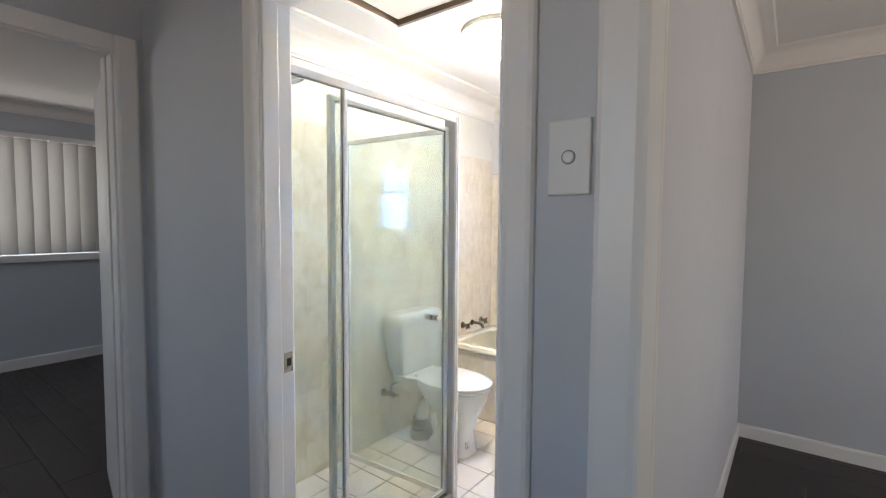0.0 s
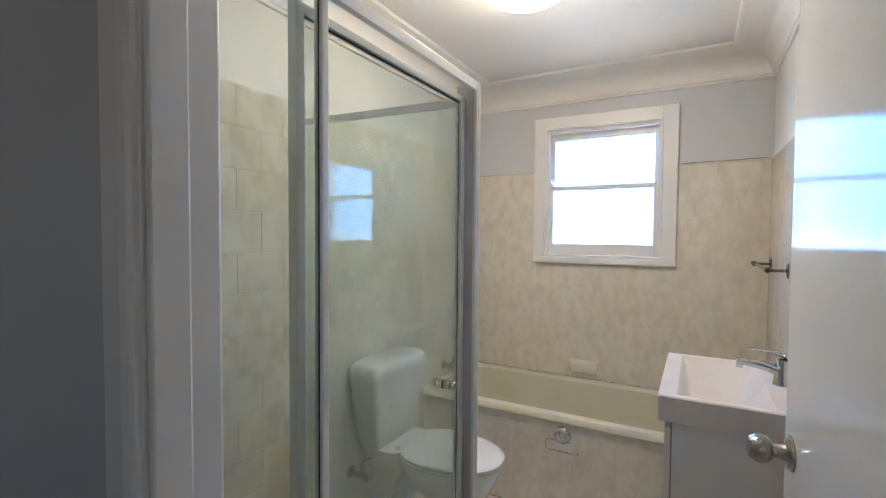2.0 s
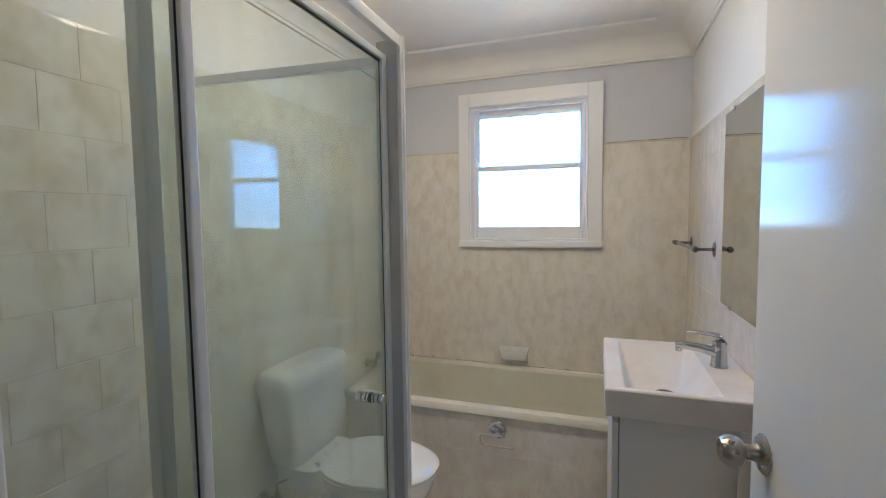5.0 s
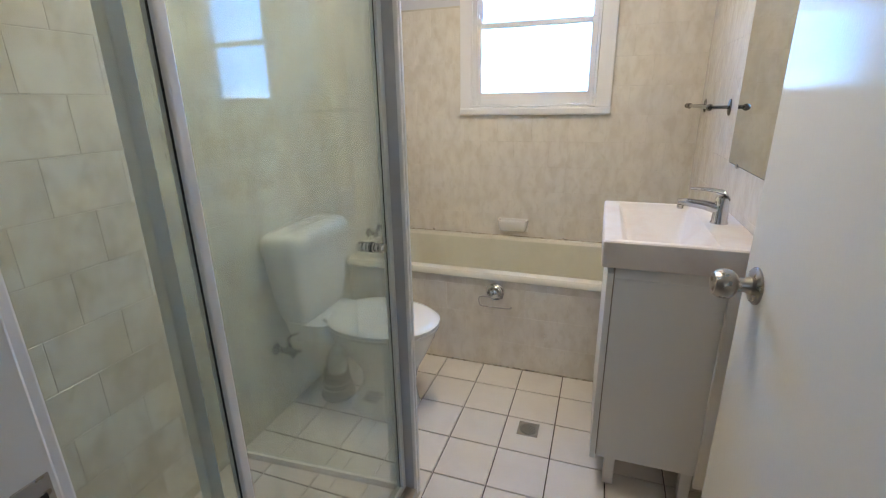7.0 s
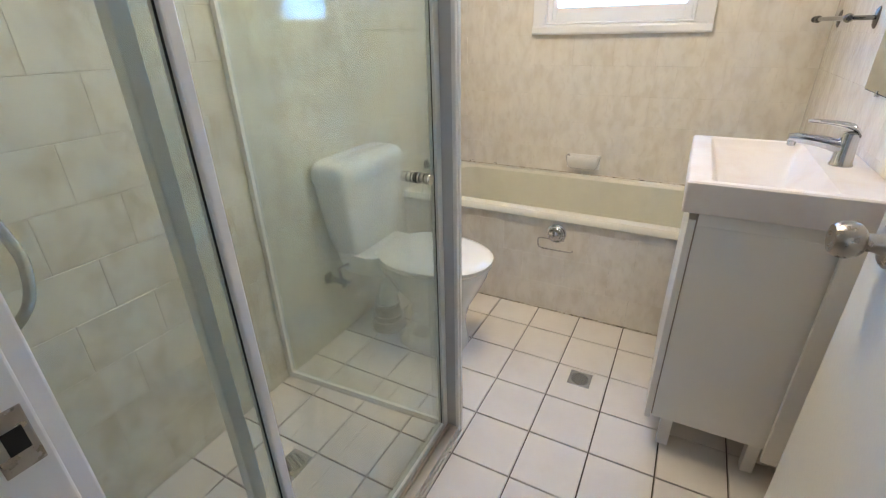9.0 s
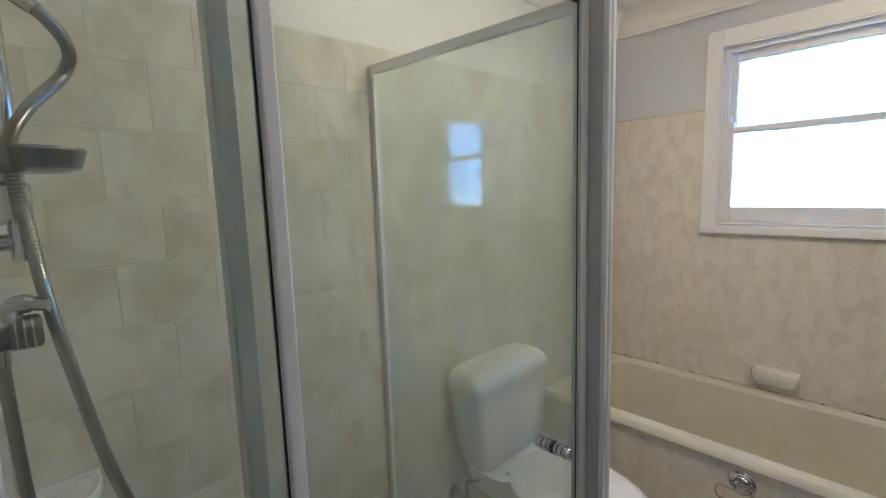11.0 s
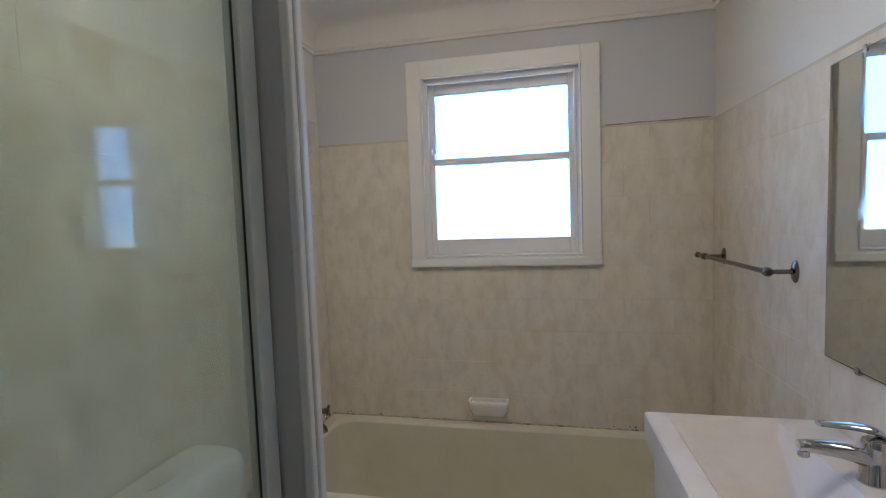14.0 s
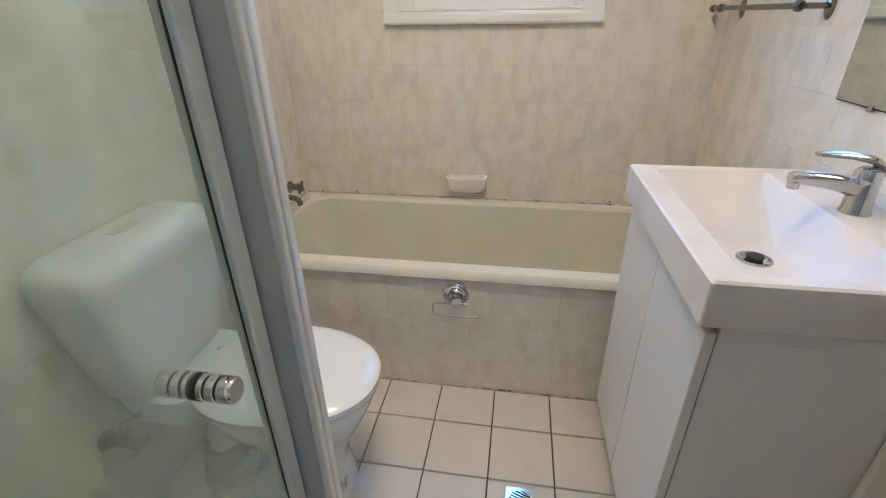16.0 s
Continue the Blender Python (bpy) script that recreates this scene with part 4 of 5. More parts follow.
def soap_dish(name, label, m, width=0.165, depth=0.055, height=0.06):
    """A ceramic dish out of a wall; built facing -y, its back on y = 0, its top at z = 0."""
    ob = thing(name, label, "soap dish")
    ob.matrix_basis = m
    bm = bm_new()
    w = width / 2
    rings = []
    for z, k, d in ((0, 1, depth), (-0.006, 1.0, depth + 0.001), (-height * 0.4, 0.965, depth * 0.95), (-height * 0.7, 0.90, depth * 0.82), (-height * 0.92, 0.82, depth * 0.62), (-height, 0.74, depth * 0.45)):
        rings.append([Vector(q) for q in ((-w * k, 0, z), (-w * k, -d * 0.75, z), (-w * k * 0.9, -d * 0.95, z), (-w * k * 0.75, -d, z), (w * k * 0.75, -d, z), (w * k * 0.9, -d * 0.95, z), (w * k, -d * 0.75, z), (w * k, 0, z))])
    rings = rings[::-1] + [[Vector((p.x * 0.9, p.y * 0.86 - 0.003, 0.0)) for p in rings[0]], [Vector((p.x * 0.85, p.y * 0.78 - 0.004, -0.014)) for p in rings[0]]]
    loft(bm, rings)
    bm.transform(m)
    part("dish", bm, DISH_CERAMIC, ob, smooth=True)
    bm = bm_new()
    box(bm, (-w, -0.004, -height - 0.004), (w, 0, 0.002), 0.002)
    bm.transform(m)
    part("back_plate", bm, DISH_CERAMIC, ob)
    return ob


soap_dish("soap_dish", "white ceramic soap dish on the tiled wall over the bath", pose(-0.546, YN, 0.618), 0.178, 0.06, 0.075)
shelf = thing("corner_soap_shelf", "white ceramic corner soap shelf in the shower", "soap shelf", (XW, YS, 0.87))
rings = []
for z, r in ((0.845, 0.095), (0.852, 0.112), (0.872, 0.126), (0.892, 0.131), (0.899, 0.129), (0.901, 0.125), (0.899, 0.120), (0.8935, 0.112)):
    o = 0.0008 if z < 0.8995 and r > 0.1205 or z < 0.88 else 0.003 if z > 0.9 else 0.009
    rings.append([Vector((XW + o, YS + o, z))] + [Vector((XW + o + (r - o) * math.sin(a) ** 0.62, YS + o + (r - o) * math.cos(a) ** 0.62, z)) for a in (min(k / 18 * math.pi / 2, math.pi / 2 - 1e-6) for k in range(19))])
part("shelf", loft(bm_new(), rings), WHITE_CERAMIC, shelf, smooth=True)
part("drain_hole", lathe(bm_new(), (XW + 0.06, YS + 0.055, 0.8937), (0, 0, 1), [(0, 0.005), (0.0006, 0.005), (0.0006, 0)], 12), BLACK, shelf)

# ---- bath ----
BX0, BX1, BY, BZ = XW + 0.002, XE - 0.002, 2.269, 0.508
bath = thing("bathtub", "cream enamel built-in bathtub with a rounded white rim", "bathtub", ((BX0 + BX1) / 2, 2.6, 0))


def rrect(x0, x1, y0, y1, z, r, n=6):
    out = []
    for cx, cy, a0 in ((x1 - r, y1 - r, 0), (x0 + r, y1 - r, 90), (x0 + r, y0 + r, 180), (x1 - r, y0 + r, 270)):
        for k in range(n + 1):
            a = radians(a0 + 90 * k / n)
            out.append(Vector((cx + r * math.cos(a), cy + r * math.sin(a), z)))
    return out


ib = YN - 0.035
bm = bm_new()
loft(bm, [rrect(BX0, BX1, BY + 0.006, YN - 0.001, BZ - 0.036, 0.004), rrect(BX0, BX1, BY - 0.001, YN - 0.001, BZ - 0.029, 0.006), rrect(BX0, BX1, BY, YN - 0.001, BZ - 0.012, 0.006),
          rrect(BX0, BX1, BY + 0.010, YN - 0.001, BZ, 0.010), rrect(BX0 + 0.05, BX1 - 0.05, BY + 0.062, ib, BZ - 0.002, 0.07), rrect(BX0 + 0.0605, BX1 - 0.0585, BY + 0.0715, ib - 0.0075, BZ - 0.018, 0.09)], False)
part("rim", bm, RIM_ENAMEL, bath, "paler rolled rim", smooth=True)
bm = bm_new()
loft(bm, [rrect(BX0 + 0.06, BX1 - 0.058, BY + 0.071, ib - 0.007, BZ - 0.0165, 0.09), rrect(BX0 + 0.085, BX1 - 0.10, BY + 0.09, ib - 0.02, 0.32, 0.11), rrect(BX0 + 0.10, BX1 - 0.15, BY + 0.10, ib - 0.03, 0.21, 0.12),
          rrect(BX0 + 0.14, BX1 - 0.22, BY + 0.135, ib - 0.055, 0.145, 0.12), rrect(BX0 + 0.25, BX1 - 0.34, BY + 0.2, ib - 0.12, 0.125, 0.08)], False)
bm.faces.new([v for v in bm.verts][-28:])
part("tub", bm, BATH_ENAMEL, bath, smooth=True)
part("waste", lathe(bm_new(), (BX0 + 0.33, 2.6, 0.126), (0, 0, 1), [(0, 0.035), (0.003, 0.035), (0.004, 0.028), (0.002, 0.02), (0.002, 0)], 24), DARK_CHROME, bath, smooth=True)
apron = thing("bath_apron", "bath front clad in beige marbled tiles", "bath panel", ((BX0 + BX1) / 2, 2.29, 0), kind="structure")
part("core", box(bm_new(), (BX0, 2.286 + TP, -0.005), (BX1, 2.33, BZ - 0.038)), GROUT, apron)

seal = thing("bath_sealant", "pale silicone bead round the bath with mould specks", "sealant", (BX0, YN, BZ), kind="structure")
part("bead", tube(bm_new(), [(BX0 + 0.006, YN - 0.003, BZ + 0.001), (BX1 - 0.006, YN - 0.003, BZ + 0.001)], 0.0045, 10), SEALANT, seal)
part("bead", tube(bm_new(), [(XW + 0.003, 2.27, BZ + 0.001), (XW + 0.003, YN - 0.003, BZ + 0.001)], 0.0055, 10), SEALANT, seal)
part("bead", tube(bm_new(), [(BX0, 2.283, 0.002), (BX1, 2.283, 0.002)], 0.0045, 8), SEALANT, seal)

random.seed(11)
for k in range(9):
    x = random.choice((random.uniform(-1.25, -0.95), random.uniform(-0.3, 0.34)))
    q = random.uniform(0.0015, 0.0042)
    part("mould_spot", lathe(bm_new(), (x, YN - 0.001, BZ + random.uniform(0.006, 0.016)), (0, -1, 0), [(0, q), (q * 0.3, q * 0.8), (q * 0.4, 0)], 8), BLACK, seal)

# bath taps on the west wall
taps = thing("bath_taps", "tarnished chrome bath spout between two tap handles", "bath taps", (XW, 2.65, 0.58))
for y in (2.525, 2.785):
    bm = bm_new()
    lathe(bm, (XW, y, 0.585), (1, 0, 0), [(0, 0.026), (0.004, 0.027), (0.012, 0.018), (0.022, 0.013), (0.04, 0.013), (0.044, 0.018), (0.056, 0.018), (0.06, 0.012), (0.06, 0)], 20)
    for k in range(4):
        a = radians(45 + 90 * k)
        tube(bm, [(XW + 0.05, y, 0.585), (XW + 0.052, y + 0.03 * math.cos(a), 0.585 + 0.03 * math.sin(a))], [0.008, 0.0065], 10)
    part("tap_handle", bm, DARK_CHROME, taps, smooth=True)
bm = bm_new()
lathe(bm, (XW, 2.655, 0.585), (1, 0, 0), [(0, 0.024), (0.005, 0.024), (0.01, 0.016), (0.01, 0)], 20)
tube(bm, smooth_path([(XW, 2.655, 0.585), (XW + 0.05, 2.655, 0.588), (XW + 0.095, 2.655, 0.58), (XW + 0.108, 2.655, 0.555)]), 0.0115, 16)
part("spout", bm, DARK_CHROME, taps, smooth=True)

# toilet roll holder on the bath front
HXc, HYc = -0.507, 2.286
holder = thing("toilet_roll_holder", "chrome toilet roll holder, empty, on the tiled bath front", "roll holder", (HXc, HYc, 0.41))
part("rose", lathe(bm_new(), (HXc, HYc, 0.411), (0, -1, 0), [(0, 0.045), (0.005, 0.045), (0.007, 0.041), (0.006, 0.036), (0.010, 0.032), (0.010, 0.027), (0.013, 0.024), (0.03, 0.018), (0.036, 0.022), (0.04, 0.016), (0.04, 0)], 32), CHROME, holder, smooth=True)
wy = HYc - 0.034
part("wire", tube(bm_new(), smooth_path([(HXc + 0.045, wy, 0.395), (HXc - 0.03, wy, 0.395), (HXc - 0.07, wy, 0.39), (HXc - 0.072, wy, 0.36), (HXc - 0.06, wy, 0.345), (HXc + 0.0, wy, 0.343), (HXc + 0.075, wy, 0.345), (HXc + 0.085, wy, 0.353)], 6), 0.0036, 10), NICKEL, holder, smooth=True)

# ---- toilet ----
TY = 1.83
toilet = thing("toilet", "white close-coupled toilet with plastic cistern, lid closed", "toilet", (-0.95, TY, 0))
bm = bm_new()
cx = -1.228
loft(bm, [oval(cx - 0.006 * (0.735 - z) / 0.3, TY, z, rx, ry, 64, 7) for z, rx, ry in ((0.425, 0.050, 0.135), (0.430, 0.062, 0.150), (0.445, 0.069, 0.158), (0.55, 0.077, 0.181), (0.66, 0.083, 0.200), (0.735, 0.087, 0.209))])
part("cistern", bm, SEAT_PLASTIC, toilet, smooth=True)
bm = bm_new()
loft(bm, [oval(cx + dx, TY, z, rx, ry, 64, p) for z, dx, rx, ry, p in ((0.7365, 0, 0.087, 0.209, 7), (0.7375, 0.001, 0.0915, 0.2135, 7), (0.741, 0.001, 0.093, 0.215, 7), (0.775, 0.001, 0.0925, 0.2145, 7), (0.793, 0, 0.0895, 0.2115, 6.5), (0.807, -0.002, 0.083, 0.205, 6), (0.816, -0.005, 0.073, 0.195, 5.5), (0.820, -0.009, 0.058, 0.178, 5), (0.822, -0.012, 0.035, 0.14, 4))])
part("cistern_lid", bm, SEAT_PLASTIC, toilet, smooth=True)
bm = bm_new()
loft(bm, [oval(cx - 0.006, TY, z, rx, ry, 28, 2.6) for z, rx, ry in ((0.819, 0.022, 0.036), (0.8245, 0.022, 0.036), (0.8255, 0.019, 0.032))])
part("flush_button", bm, SILL, toilet, "worn flush button", True)
# thin dark ring that draws the shade below the lid
bm = bm_new()
loft(bm, [oval(cx, TY, z, 0.0902, 0.2122, 64, 7) for z in (0.7350, 0.7372)])
part("lid_seam", bm, GREY_PLASTIC_AND_SHADE, toilet, "dark ring for the shade in the cistern lid seam")
# pan: pedestal, bowl, trap
bm = bm_new()
loft(bm, [oval(x, TY, z, rx, ry, 40, p) for z, x, rx, ry, p in ((0.0, -0.905, 0.150, 0.112, 3.2), (0.012, -0.905, 0.149, 0.111, 3.2), (0.05, -0.90, 0.141, 0.103, 3.0), (0.10, -0.885, 0.122, 0.091, 2.8), (0.14, -0.876, 0.114, 0.085, 2.7), (0.21, -0.87, 0.128, 0.098, 2.4), (0.29, -0.885, 0.185, 0.14, 2.2), (0.355, -0.895, 0.225, 0.17, 2.2), (0.39, -0.90, 0.238, 0.178, 2.2), (0.40, -0.90, 0.236, 0.176, 2.2))])
pan = part("pan", bm, WHITE_CERAMIC, toilet, smooth=True)
bm = bm_new()
loft(bm, [oval(-1.19, TY, z, rx, ry, 28, 4) for z, rx, ry in ((0.31, 0.09, 0.09), (0.33, 0.11, 0.13), (0.40, 0.12, 0.15), (0.424, 0.115, 0.15))])
part("cistern_shelf", bm, WHITE_CERAMIC, toilet, smooth=True)
part("trap", tube(bm_new(), smooth_path([(-0.90, TY, 0.10), (-0.95, TY, 0.17), (-1.01, TY, 0.245), (-1.08, TY, 0.262), (-1.135, TY, 0.20), (-1.15, TY, 0.10)]), 0.046, 20), WHITE_CERAMIC, toilet, smooth=True)
part("pan_collar", lathe(bm_new(), (-1.15, TY, 0.0), (0, 0, 1), [(0, 0.075), (0.01, 0.08), (0.05, 0.072), (0.055, 0.066), (0.075, 0.066), (0.08, 0.06), (0.13, 0.058), (0.13, 0)], 28), GREY_PLASTIC_AND_SHADE, toilet, "grimy plastic waste collar", True)
bm = bm_new()
loft(bm, [oval(-0.885, TY, z, rx, ry, 48, 2.25, 0.10) for z, rx, ry in ((0.402, 0.225, 0.172), (0.404, 0.235, 0.182), (0.416, 0.238, 0.185), (0.42, 0.234, 0.181))])
part("seat", bm, SEAT_PLASTIC, toilet, smooth=True)
bm = bm_new()
loft(bm, [oval(-0.884, TY, z, rx, ry, 48, 2.25, 0.10) for z, rx, ry in ((0.421, 0.232, 0.18), (0.423, 0.238, 0.186), (0.436, 0.239, 0.187), (0.444, 0.228, 0.176), (0.449, 0.20, 0.15), (0.451, 0.12, 0.09))])
part("lid", bm, SEAT_PLASTIC, toilet, smooth=True)
for y in (TY - 0.075, TY + 0.075):
    part("hinge", tube(bm_new(), [(-1.115, y - 0.025, 0.432), (-1.115, y + 0.025, 0.432)], 0.012, 14), SEAT_PLASTIC, toilet, smooth=True)
part("label", box(bm_new(), (-0.785, TY - 0.054, 0.046), (-0.7585, TY - 0.022, 0.090), 0.0008), SEAT_PLASTIC, pan, "small printed maker's sticker")
part("print", boxes(((-0.762, TY - 0.050, 0.052), (-0.7580, TY - 0.038, 0.067)), ((-0.762, TY - 0.034, 0.054), (-0.7580, TY - 0.026, 0.057)), ((-0.762, TY - 0.050, 0.074), (-0.7580, TY - 0.026, 0.077)), ((-0.762, TY - 0.050, 0.081), (-0.7580, TY - 0.032, 0.0835)), bevel=0), STICKER, pan, "dark printed square and lines")
bm = bm_new()
tap_at = Vector((-1.25, 1.652, 0.305))
lathe(bm, (XW, 1.652, 0.305), (1, 0, 0), [(0, 0.026), (0.004, 0.026), (0.008, 0.012), (0.07, 0.012), (0.075, 0.016), (0.09, 0.016), (0.094, 0.01), (0.094, 0)], 18)
tube(bm, [tap_at + Vector((0, 0, -0.01)), tap_at + Vector((0.0, 0, 0.04))], 0.010, 14)
for k in (-1, 1):
    tube(bm, [tap_at + Vector((0.03, 0, 0)), tap_at + Vector((0.032, k * 0.028, -0.008))], [0.006, 0.008], 10)
stop = thing("stop_tap", "chrome stop tap with a flexible hose to the cistern", "stop tap", (XW, 1.652, 0.305))
part("valve", bm, DARK_CHROME, stop, smooth=True)
part("hose", tube(bm_new(), smooth_path([(-1.25, 1.652, 0.34), (-1.247, 1.655, 0.372), (-1.215, 1.70, 0.378), (-1.185, 1.725, 0.388), (-1.20, 1.715, 0.43)]), 0.0055, 10), DARK_CHROME, stop, smooth=True)

# ---- vanity ----
VX, VY0, VY1, VZ0, VZ = -0.042, 1.605, 2.193, 0.828, 0.91
vanity = thing("vanity_cabinet", "white melamine vanity cabinet on short legs", "cabinet", (0.18, 1.9, 0))
part("body", box(bm_new(), (0.0, VY0 + 0.02, 0.135), (XE - 0.0015, VY1 - 0.02, 0.79), 0.002), CABINET, vanity)
for a, b in ((VY0 + 0.018, (VY0 + VY1) / 2 - 0.0015), ((VY0 + VY1) / 2 + 0.0015, VY1 - 0.018)):
    part("door", box(bm_new(), (-0.0215, a, 0.125), (-0.0035, b, VZ0 - 0.022), 0.002), CABINET, vanity)
# dark strip painted as the shade between doors and body
part("gap", box(bm_new(), (-0.003, VY0 + 0.022, 0.14), (0.0005, VY1 - 0.022, VZ0 - 0.002)), GAP_AND_LINE, vanity, "dark strip for the shade in the gap behind the doors")
part("scribe_panel", box(bm_new(), (0.30, VY0 + 0.004, 0.10), (XE - 0.0015, VY0 + 0.0195, VZ0 - 0.002), 0.002), CABINET, vanity)
for x in (0.03, 0.27):
    for y in (VY0 + 0.05, VY1 - 0.09):
        part("leg", box(bm_new(), (x, y, 0.0), (x + 0.035, y + 0.035, 0.135), 0.003), CABINET, vanity)
basin = thing("basin", "white rectangular vanity basin with rusty stains round the waste", "basin", (0.17, 1.9, VZ0))


ix0, ix1, iy0, iy1 = VX + 0.055, 0.262, VY0 + 0.028, VY1 - 0.030


def ring4(points, r=0.014, n=6):
    """A ring with rounded corners through four corner points, corner by corner as rrect goes."""
    out = []
    for i in range(4):
        c, a, b = (Vector(points[k % 4]) for k in (i, i - 1, i + 1))
        p, q = c + (a - c).normalized() * r, c + (b - c).normalized() * r
        for k in range(n + 1):
            t = k / n
            out.append(p * (1 - t) ** 2 + c * 2 * t * (1 - t) + q * t ** 2)
    return out


bm = bm_new()
loft(bm, [rrect(VX + 0.004, XE - 0.002, VY0 + 0.003, VY1 - 0.003, VZ0, 0.004), rrect(VX, XE - 0.002, VY0, VY1, VZ0 + 0.004, 0.005), rrect(VX, XE - 0.002, VY0, VY1, VZ - 0.004, 0.005), rrect(VX + 0.004, XE - 0.003, VY0 + 0.004, VY1 - 0.004, VZ, 0.005),
          rrect(ix0 - 0.003, ix1 + 0.003, iy0 - 0.003, iy1 + 0.003, VZ - 0.0005, 0.012), rrect(ix0 + 0.002, ix1 - 0.001, iy0 + 0.002, iy1 - 0.002, VZ - 0.005, 0.012),
          ring4([(ix1 - 0.012, iy1 - 0.022, VZ - 0.020), (ix0 + 0.010, iy1 - 0.022, VZ - 0.020), (ix0 + 0.010, iy0 + 0.008, VZ - 0.035), (ix1 - 0.022, iy0 + 0.008, VZ - 0.035)]),
          ring4([(ix1 - 0.055, 1.945, VZ - 0.088), (ix0 + 0.030, 1.945, VZ - 0.086), (ix0 + 0.026, iy0 + 0.050, VZ - 0.090), (ix1 - 0.075, iy0 + 0.050, VZ - 0.090)], 0.02),
          ring4([(ix1 - 0.075, 1.925, VZ - 0.098), (ix0 + 0.050, 1.925, VZ - 0.098), (ix0 + 0.045, iy0 + 0.085, VZ - 0.098), (ix1 - 0.090, iy0 + 0.085, VZ - 0.098)], 0.02)], False)
bm.faces.new([v for v in bm.verts][-28:])
part("bowl", bm, BASIN_WHITE, basin, smooth=True)
wst = (0.150, 1.878, VZ - 0.0975)
part("side_rail", box(bm_new(), (0.0006, VY0 + 0.02, 0.79), (XE - 0.0015, VY0 + 0.036, VZ0 - 0.0005)), CABINET, vanity)
part("side_rail", box(bm_new(), (0.0006, VY1 - 0.036, 0.79), (XE - 0.0015, VY1 - 0.02, VZ0 - 0.0005)), CABINET, vanity)
waste = part("waste", lathe(bm_new(), wst, (0, 0, 1), [(0, 0.033), (0.003, 0.033), (0.005, 0.029), (0.004, 0.024), (0.002, 0.023), (0.002, 0)], 28), CHROME, basin, "chrome waste ring", True)
part("plug", lathe(bm_new(), (wst[0], wst[1], wst[2] + 0.002), (0, 0, 1), [(0, 0.015), (0.006, 0.0165), (0.008, 0.014), (0.008, 0)], 24), GASKET, waste, "dark pop-up plug", True)

tap = thing("basin_tap", "chrome single-lever basin mixer tap", "tap", (0.312, 1.912, VZ))
part("body", lathe(bm_new(), (0.312, 1.912, VZ), (0, 0, 1), [(0, 0.027), (0.004, 0.027), (0.008, 0.024), (0.064, 0.0215), (0.078, 0.022), (0.084, 0.020), (0.089, 0.012), (0.09, 0)], 28), CHROME, tap, smooth=True)
part("spout", tube(bm_new(), smooth_path([(0.305, 1.912, VZ + 0.045), (0.26, 1.912, VZ + 0.058), (0.205, 1.912, VZ + 0.064), (0.182, 1.912, VZ + 0.063)]), [0.018 - 0.0003 * k for k in range(25)], 18), CHROME, tap, smooth=True)
part("aerator", lathe(bm_new(), (0.192, 1.912, VZ + 0.056), (0, 0, -1), [(0, 0.0105), (0.012, 0.0105), (0.014, 0.008), (0.014, 0)], 18), CHROME, tap, smooth=True)
bm = bm_new()
path = smooth_path([(0.33, 1.912, VZ + 0.082), (0.315, 1.912, VZ + 0.099), (0.28, 1.912, VZ + 0.107), (0.235, 1.912, VZ + 0.110), (0.215, 1.912, VZ + 0.110)], 6)
rings = []
for i, p in enumerate(path):
    w = 0.018 - 0.008 * i / len(path)
    t = 0.010 - 0.006 * i / len(path)
    rings.append([p + Vector((0, w * math.cos(a), t * math.sin(a))) for a in (2 * math.pi * k / 12 for k in range(12))])
loft(bm, rings)
part("lever", bm, CHROME, tap, smooth=True)

# ---- mirror and towel rail ----
mirror = thing("wall_mirror", "frameless bathroom mirror with dark worn edges", "mirror", (XE, 1.85, 1.07))
part("backing", box(bm_new(), (XE - 0.006, 1.50, 1.074), (XE - 0.001, 2.19, 1.772), 0.001), BLACK, mirror, "blackened silvering at the edge")
part("glass", box(bm_new(), (XE - 0.0085, 1.503, 1.0775), (XE - 0.006, 2.1865, 1.769)), MIRROR, mirror)
for y in (1.62, 2.06):
    for z in (1.0745, 1.768):
        part("clip", box(bm_new(), (XE - 0.011, y, z - 0.007), (XE - 0.001, y + 0.014, z + 0.009), 0.002), CHROME, mirror)
rail = thing("towel_rail", "chrome towel rail on the tiled wall", "towel rail", (XE, 2.6, 1.264))
for y in (2.336, 2.83):
    bm = bm_new()
    loft(bm, [[Vector((XE - d, y + 0.017 * s * math.cos(a), 1.264 + 0.031 * s * math.sin(a))) for a in (2 * math.pi * k / 24 for k in range(24))] for d, s in ((0, 1), (0.004, 1), (0.008, 0.75), (0.01, 0.3))])
    tube(bm, [(XE - 0.006, y, 1.264), (XE - 0.07, y, 1.264)], 0.0068, 14)
    lathe(bm, (XE - 0.07, y - 0.014, 1.264), (0, 1, 0), [(0, 0.008), (0.006, 0.0125), (0.014, 0.0135), (0.022, 0.0125), (0.028, 0.008), (0.028, 0)], 18)
    part("bracket", bm, DARK_CHROME, rail, smooth=True)
bm = bm_new()
tube(bm, [(XE - 0.07, 2.33, 1.264), (XE - 0.07, 2.90, 1.264)], 0.0075, 14)
lathe(bm, (XE - 0.07, 2.895, 1.264), (0, 1, 0), [(0, 0.008), (0.003, 0.0115), (0.012, 0.0115), (0.016, 0.007), (0.016, 0)], 16)
part("bar", bm, DARK_CHROME, rail, smooth=True)


# thin uneven dark line along the top tile edge
edge_line = thing("tile_edge_line", "thin dark line along the top of the wall tiles", "joint", (0.2, YN, 1.806), kind="structure")
random.seed(4)
top = [(-0.03 + 0.4 * k / 20, YN + 0.002, 1.807 + 0.004 * k / 20 + random.uniform(-0.0012, 0.0012)) for k in range(21)]
part("line", tube(bm_new(), top, [random.uniform(0.0012, 0.003) for k in top], 6), GAP_AND_LINE, edge_line)

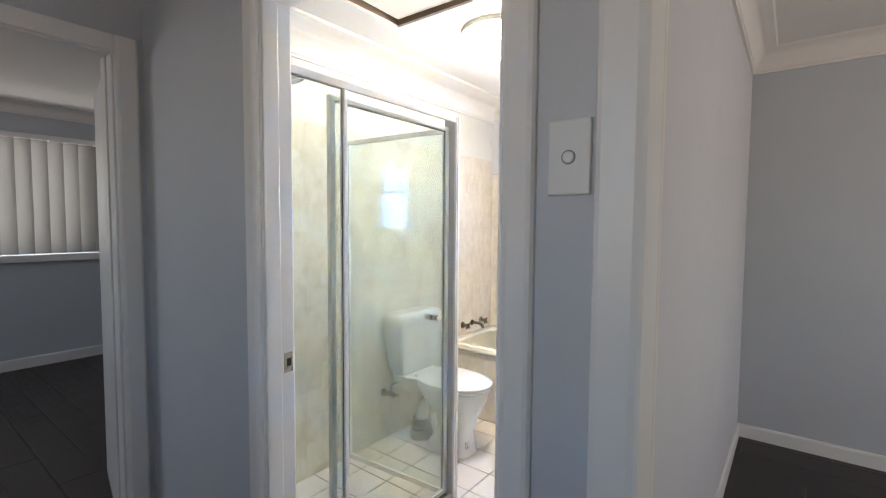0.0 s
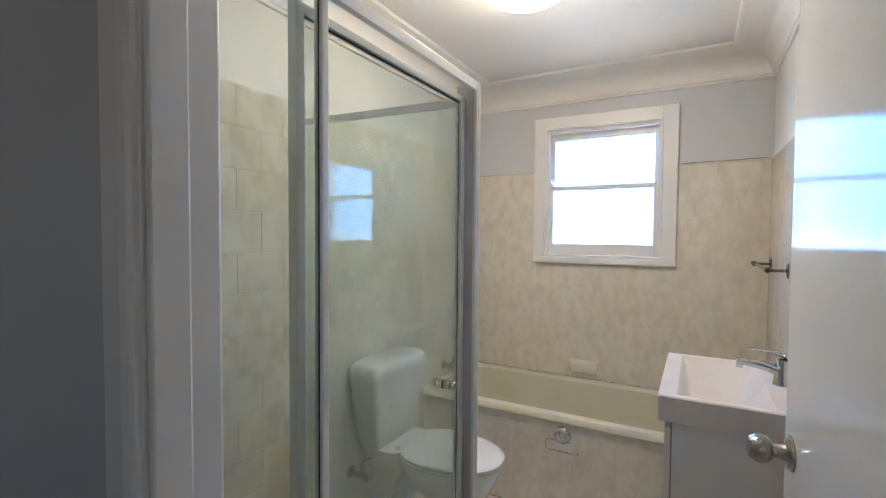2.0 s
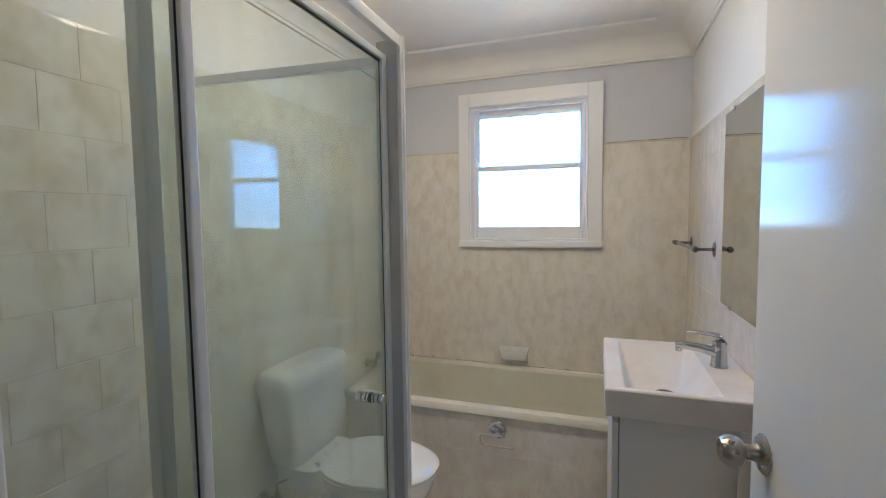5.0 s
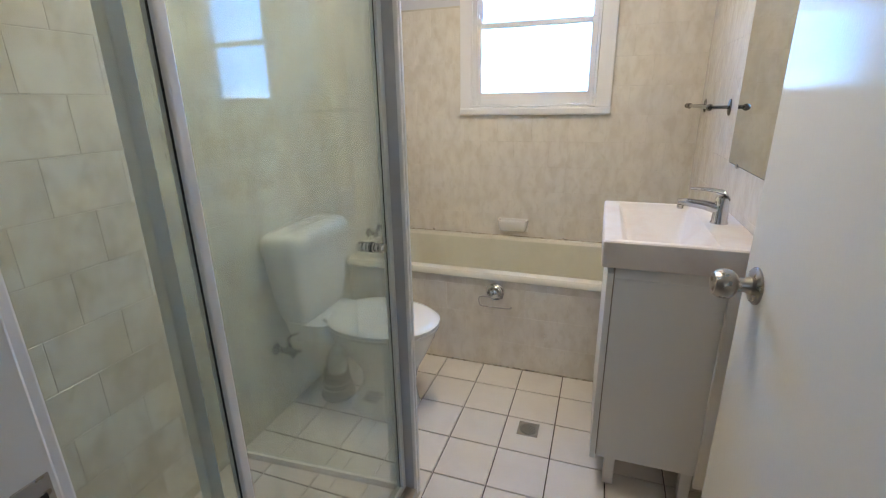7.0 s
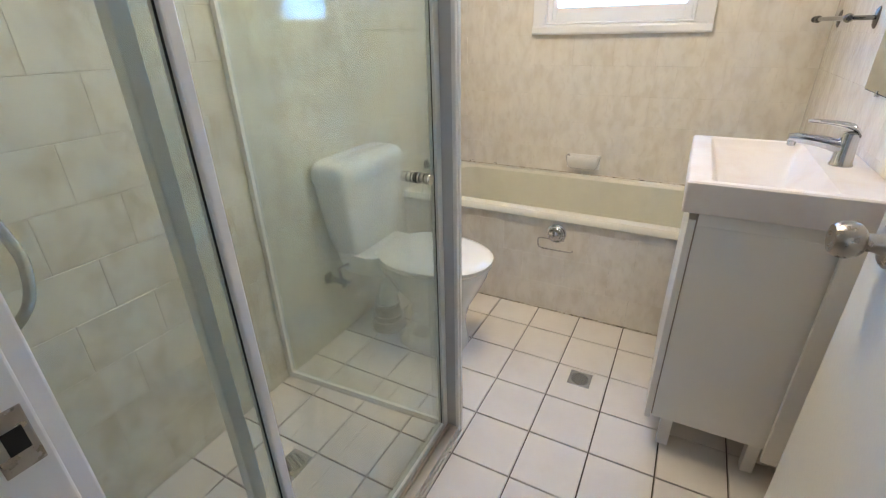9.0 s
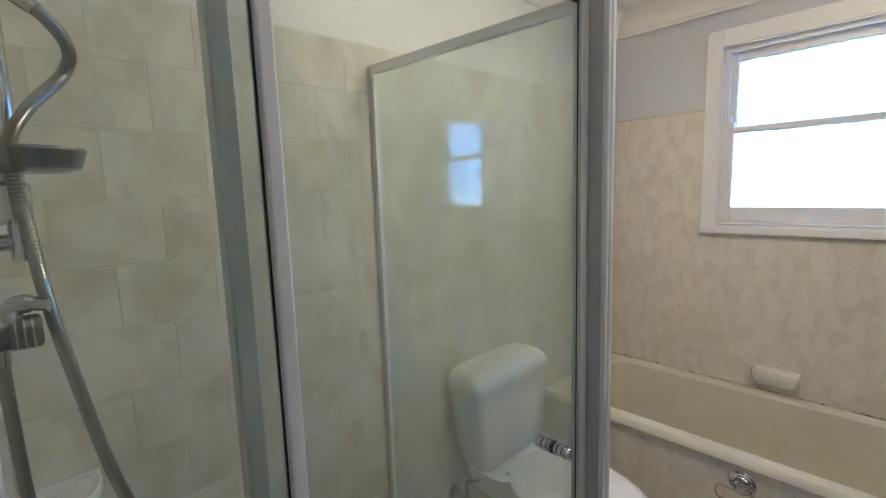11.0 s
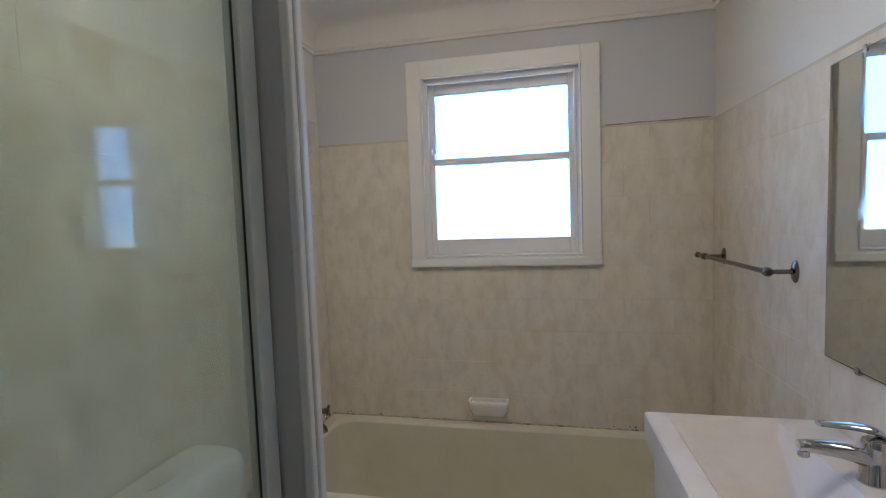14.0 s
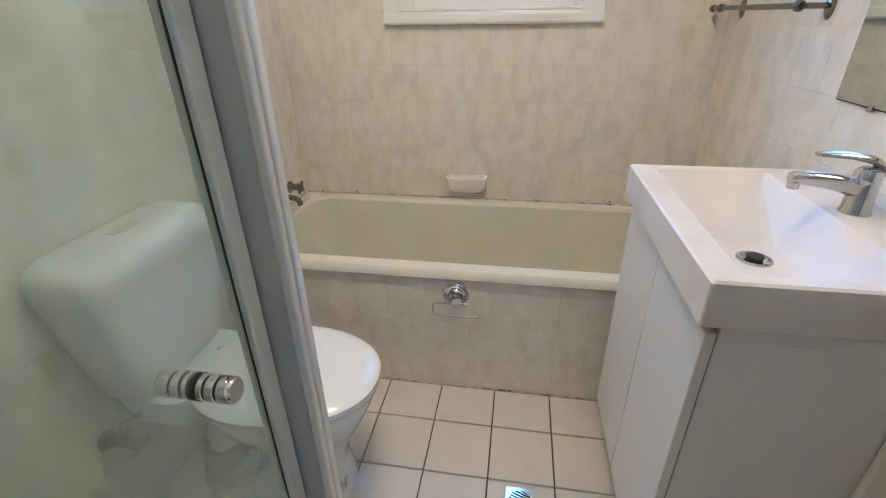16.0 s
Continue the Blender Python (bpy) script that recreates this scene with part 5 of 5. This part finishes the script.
# ---- floor drains ----
def drain(x, y, s, label):
    ob = thing("floor_drain", label, "floor drain", (x, y, 0))
    bm = bm_new()
    box(bm, (x - s, y - s, -0.006), (x + s, y + s, 0.0015), 0.001)
    part("frame", bm, CHROME, ob)
    part("well", lathe(bm_new(), (x, y, 0.0016), (0, 0, 1), [(0, s * 0.78), (0.0004, s * 0.78), (0.0004, 0)], 28), BLACK, ob)
    for k in range(-3, 4):
        h = math.sqrt(max(0, (s * 0.78) ** 2 - (k * s * 0.21) ** 2))
        bm = bm_new()
        box(bm, (-h, k * s * 0.21 - s * 0.06, 0.002), (h, k * s * 0.21 + s * 0.06, 0.0042), 0.0008, 1)
        bm.transform(Matrix.Translation((x, y, 0)) @ Matrix.Rotation(radians(-20), 4, "Z"))
        part("bar", bm, CHROME, ob)


drain(-0.262, 1.852, 0.042, "square chrome floor drain set in the tiles")
drain(-1.0, 1.05, 0.042, "chrome shower floor drain with stained grate")

# ---- tiles and planks ----
def bed(parent, name, lo, hi, holes=()):
    part(name, box(bm_new(), lo, hi), GROUT, parent, "thin joint bed behind the tiles")


G = TP - BED - 0.0005
TW, TH = 0.2, 0.144
ZN, ZW, ZE = 1.806, 1.91, 1.806
bm = bm_new()
for r in minus((XW - TP, XE + TP, 0.4, ZN), (WX0 - 0.0, WX1 + 0.0, WZ0, WZ1)):
    box(bm, (r[0], YN + TP - BED, r[2]), (r[1], YN + TP + 0.001, r[3]))
part("tile_bed", bm, GROUT, wall_north)
cover(wall_north, "tile", "-y", YN + TP - BED, (XW, XE, 0.46, ZN), (TW, TH), (-0.36, 0.501 - 5 * TH), 0.5, 0.0004, G + 0.0005, 0.0003, WALL_TILE, [(CX0 + 0.02, CX1 - 0.02, CZ0 + 0.02, CZ1)])
part("tile_bed", box(bm_new(), (XW - TP - 0.001, YS, -0.005), (XW - TP + BED, YN, ZW)), GROUT, wall_west)
cover(wall_west, "tile", "x", XW - TP + BED, (YS, 2.267, 0.0, ZW), (TW, TH), (0.767, 1.766 - 13 * TH), 0.5, 0.0014, G + 0.0005, 0.001, SHOWER_TILE)
cover(wall_west, "tile", "x", XW - TP + BED, (2.267, YN, 0.46, ZW), (TW, TH), (0.767, 1.766 - 13 * TH), 0.5, 0.0004, G + 0.0005, 0.0003, WALL_TILE)
part("tile_bed", box(bm_new(), (XE + TP - BED, YS, -0.005), (XE + TP + 0.001, YN, ZE)), GROUT, wall_east)
cover(wall_east, "tile", "-x", XE + TP - BED, (YS, YN, 0.0, ZE), (TW, TH), (0.78, 0.501 - 5 * TH), 0.5, 0.0004, G + 0.0005, 0.0003, WALL_TILE)
part("tile_bed", box(bm_new(), (XW - TP, YS - TP - 0.001, -0.005), (DX0 - 0.0205, YS - TP + BED, ZW)), GROUT, wall_south)
cover(wall_south, "tile", "y", YS - TP + BED, (XW, DX0 - 0.0215, 0.0, ZW), (TW, TH), (XW, 1.766 - 13 * TH), 0.5, 0.0014, G + 0.0005, 0.001, SHOWER_TILE)
cover(apron, "tile", "-y", 2.286 + TP, (BX0, BX1, 0.0, BZ - 0.038), (TW, TH), (-0.36, 0.0), 0.5, 0.0004, TP, 0.0003, WALL_TILE)
cover(floor, "tile", "z", -TP, (XW, XE, YS, 2.29), (0.2, 0.2), (-0.36, 2.312 - 2.0), 0.0, 0.0050, TP, 0.0015, FLOOR_TILE)
structure("threshold", box(bm_new(), (DX0, YH, -0.02), (DX1, YS, 0.004), 0.002), TRIM, "white painted doorway threshold", "threshold")
cover(floor_bedroom, "plank", "z", -0.05, (-4.95, XL - 0.091, -2.3, 2.2), (1.2, 0.18), (-4.9, -2.3), 0.37, 0.002, 0.05, 0.0015, PLANK)
cover(floor_hall, "plank", "z", -0.15, (XL - 0.09, 3.6, HALL_S, YH), (1.2, 0.18), (XL, HALL_S), 0.37, 0.002, 0.15, 0.0015, PLANK)
cover(floor_hall, "plank", "z", -0.15, (0.478, 3.6, YH, 3.135), (1.2, 0.18), (0.3, YH), 0.37, 0.002, 0.15, 0.0015, PLANK)
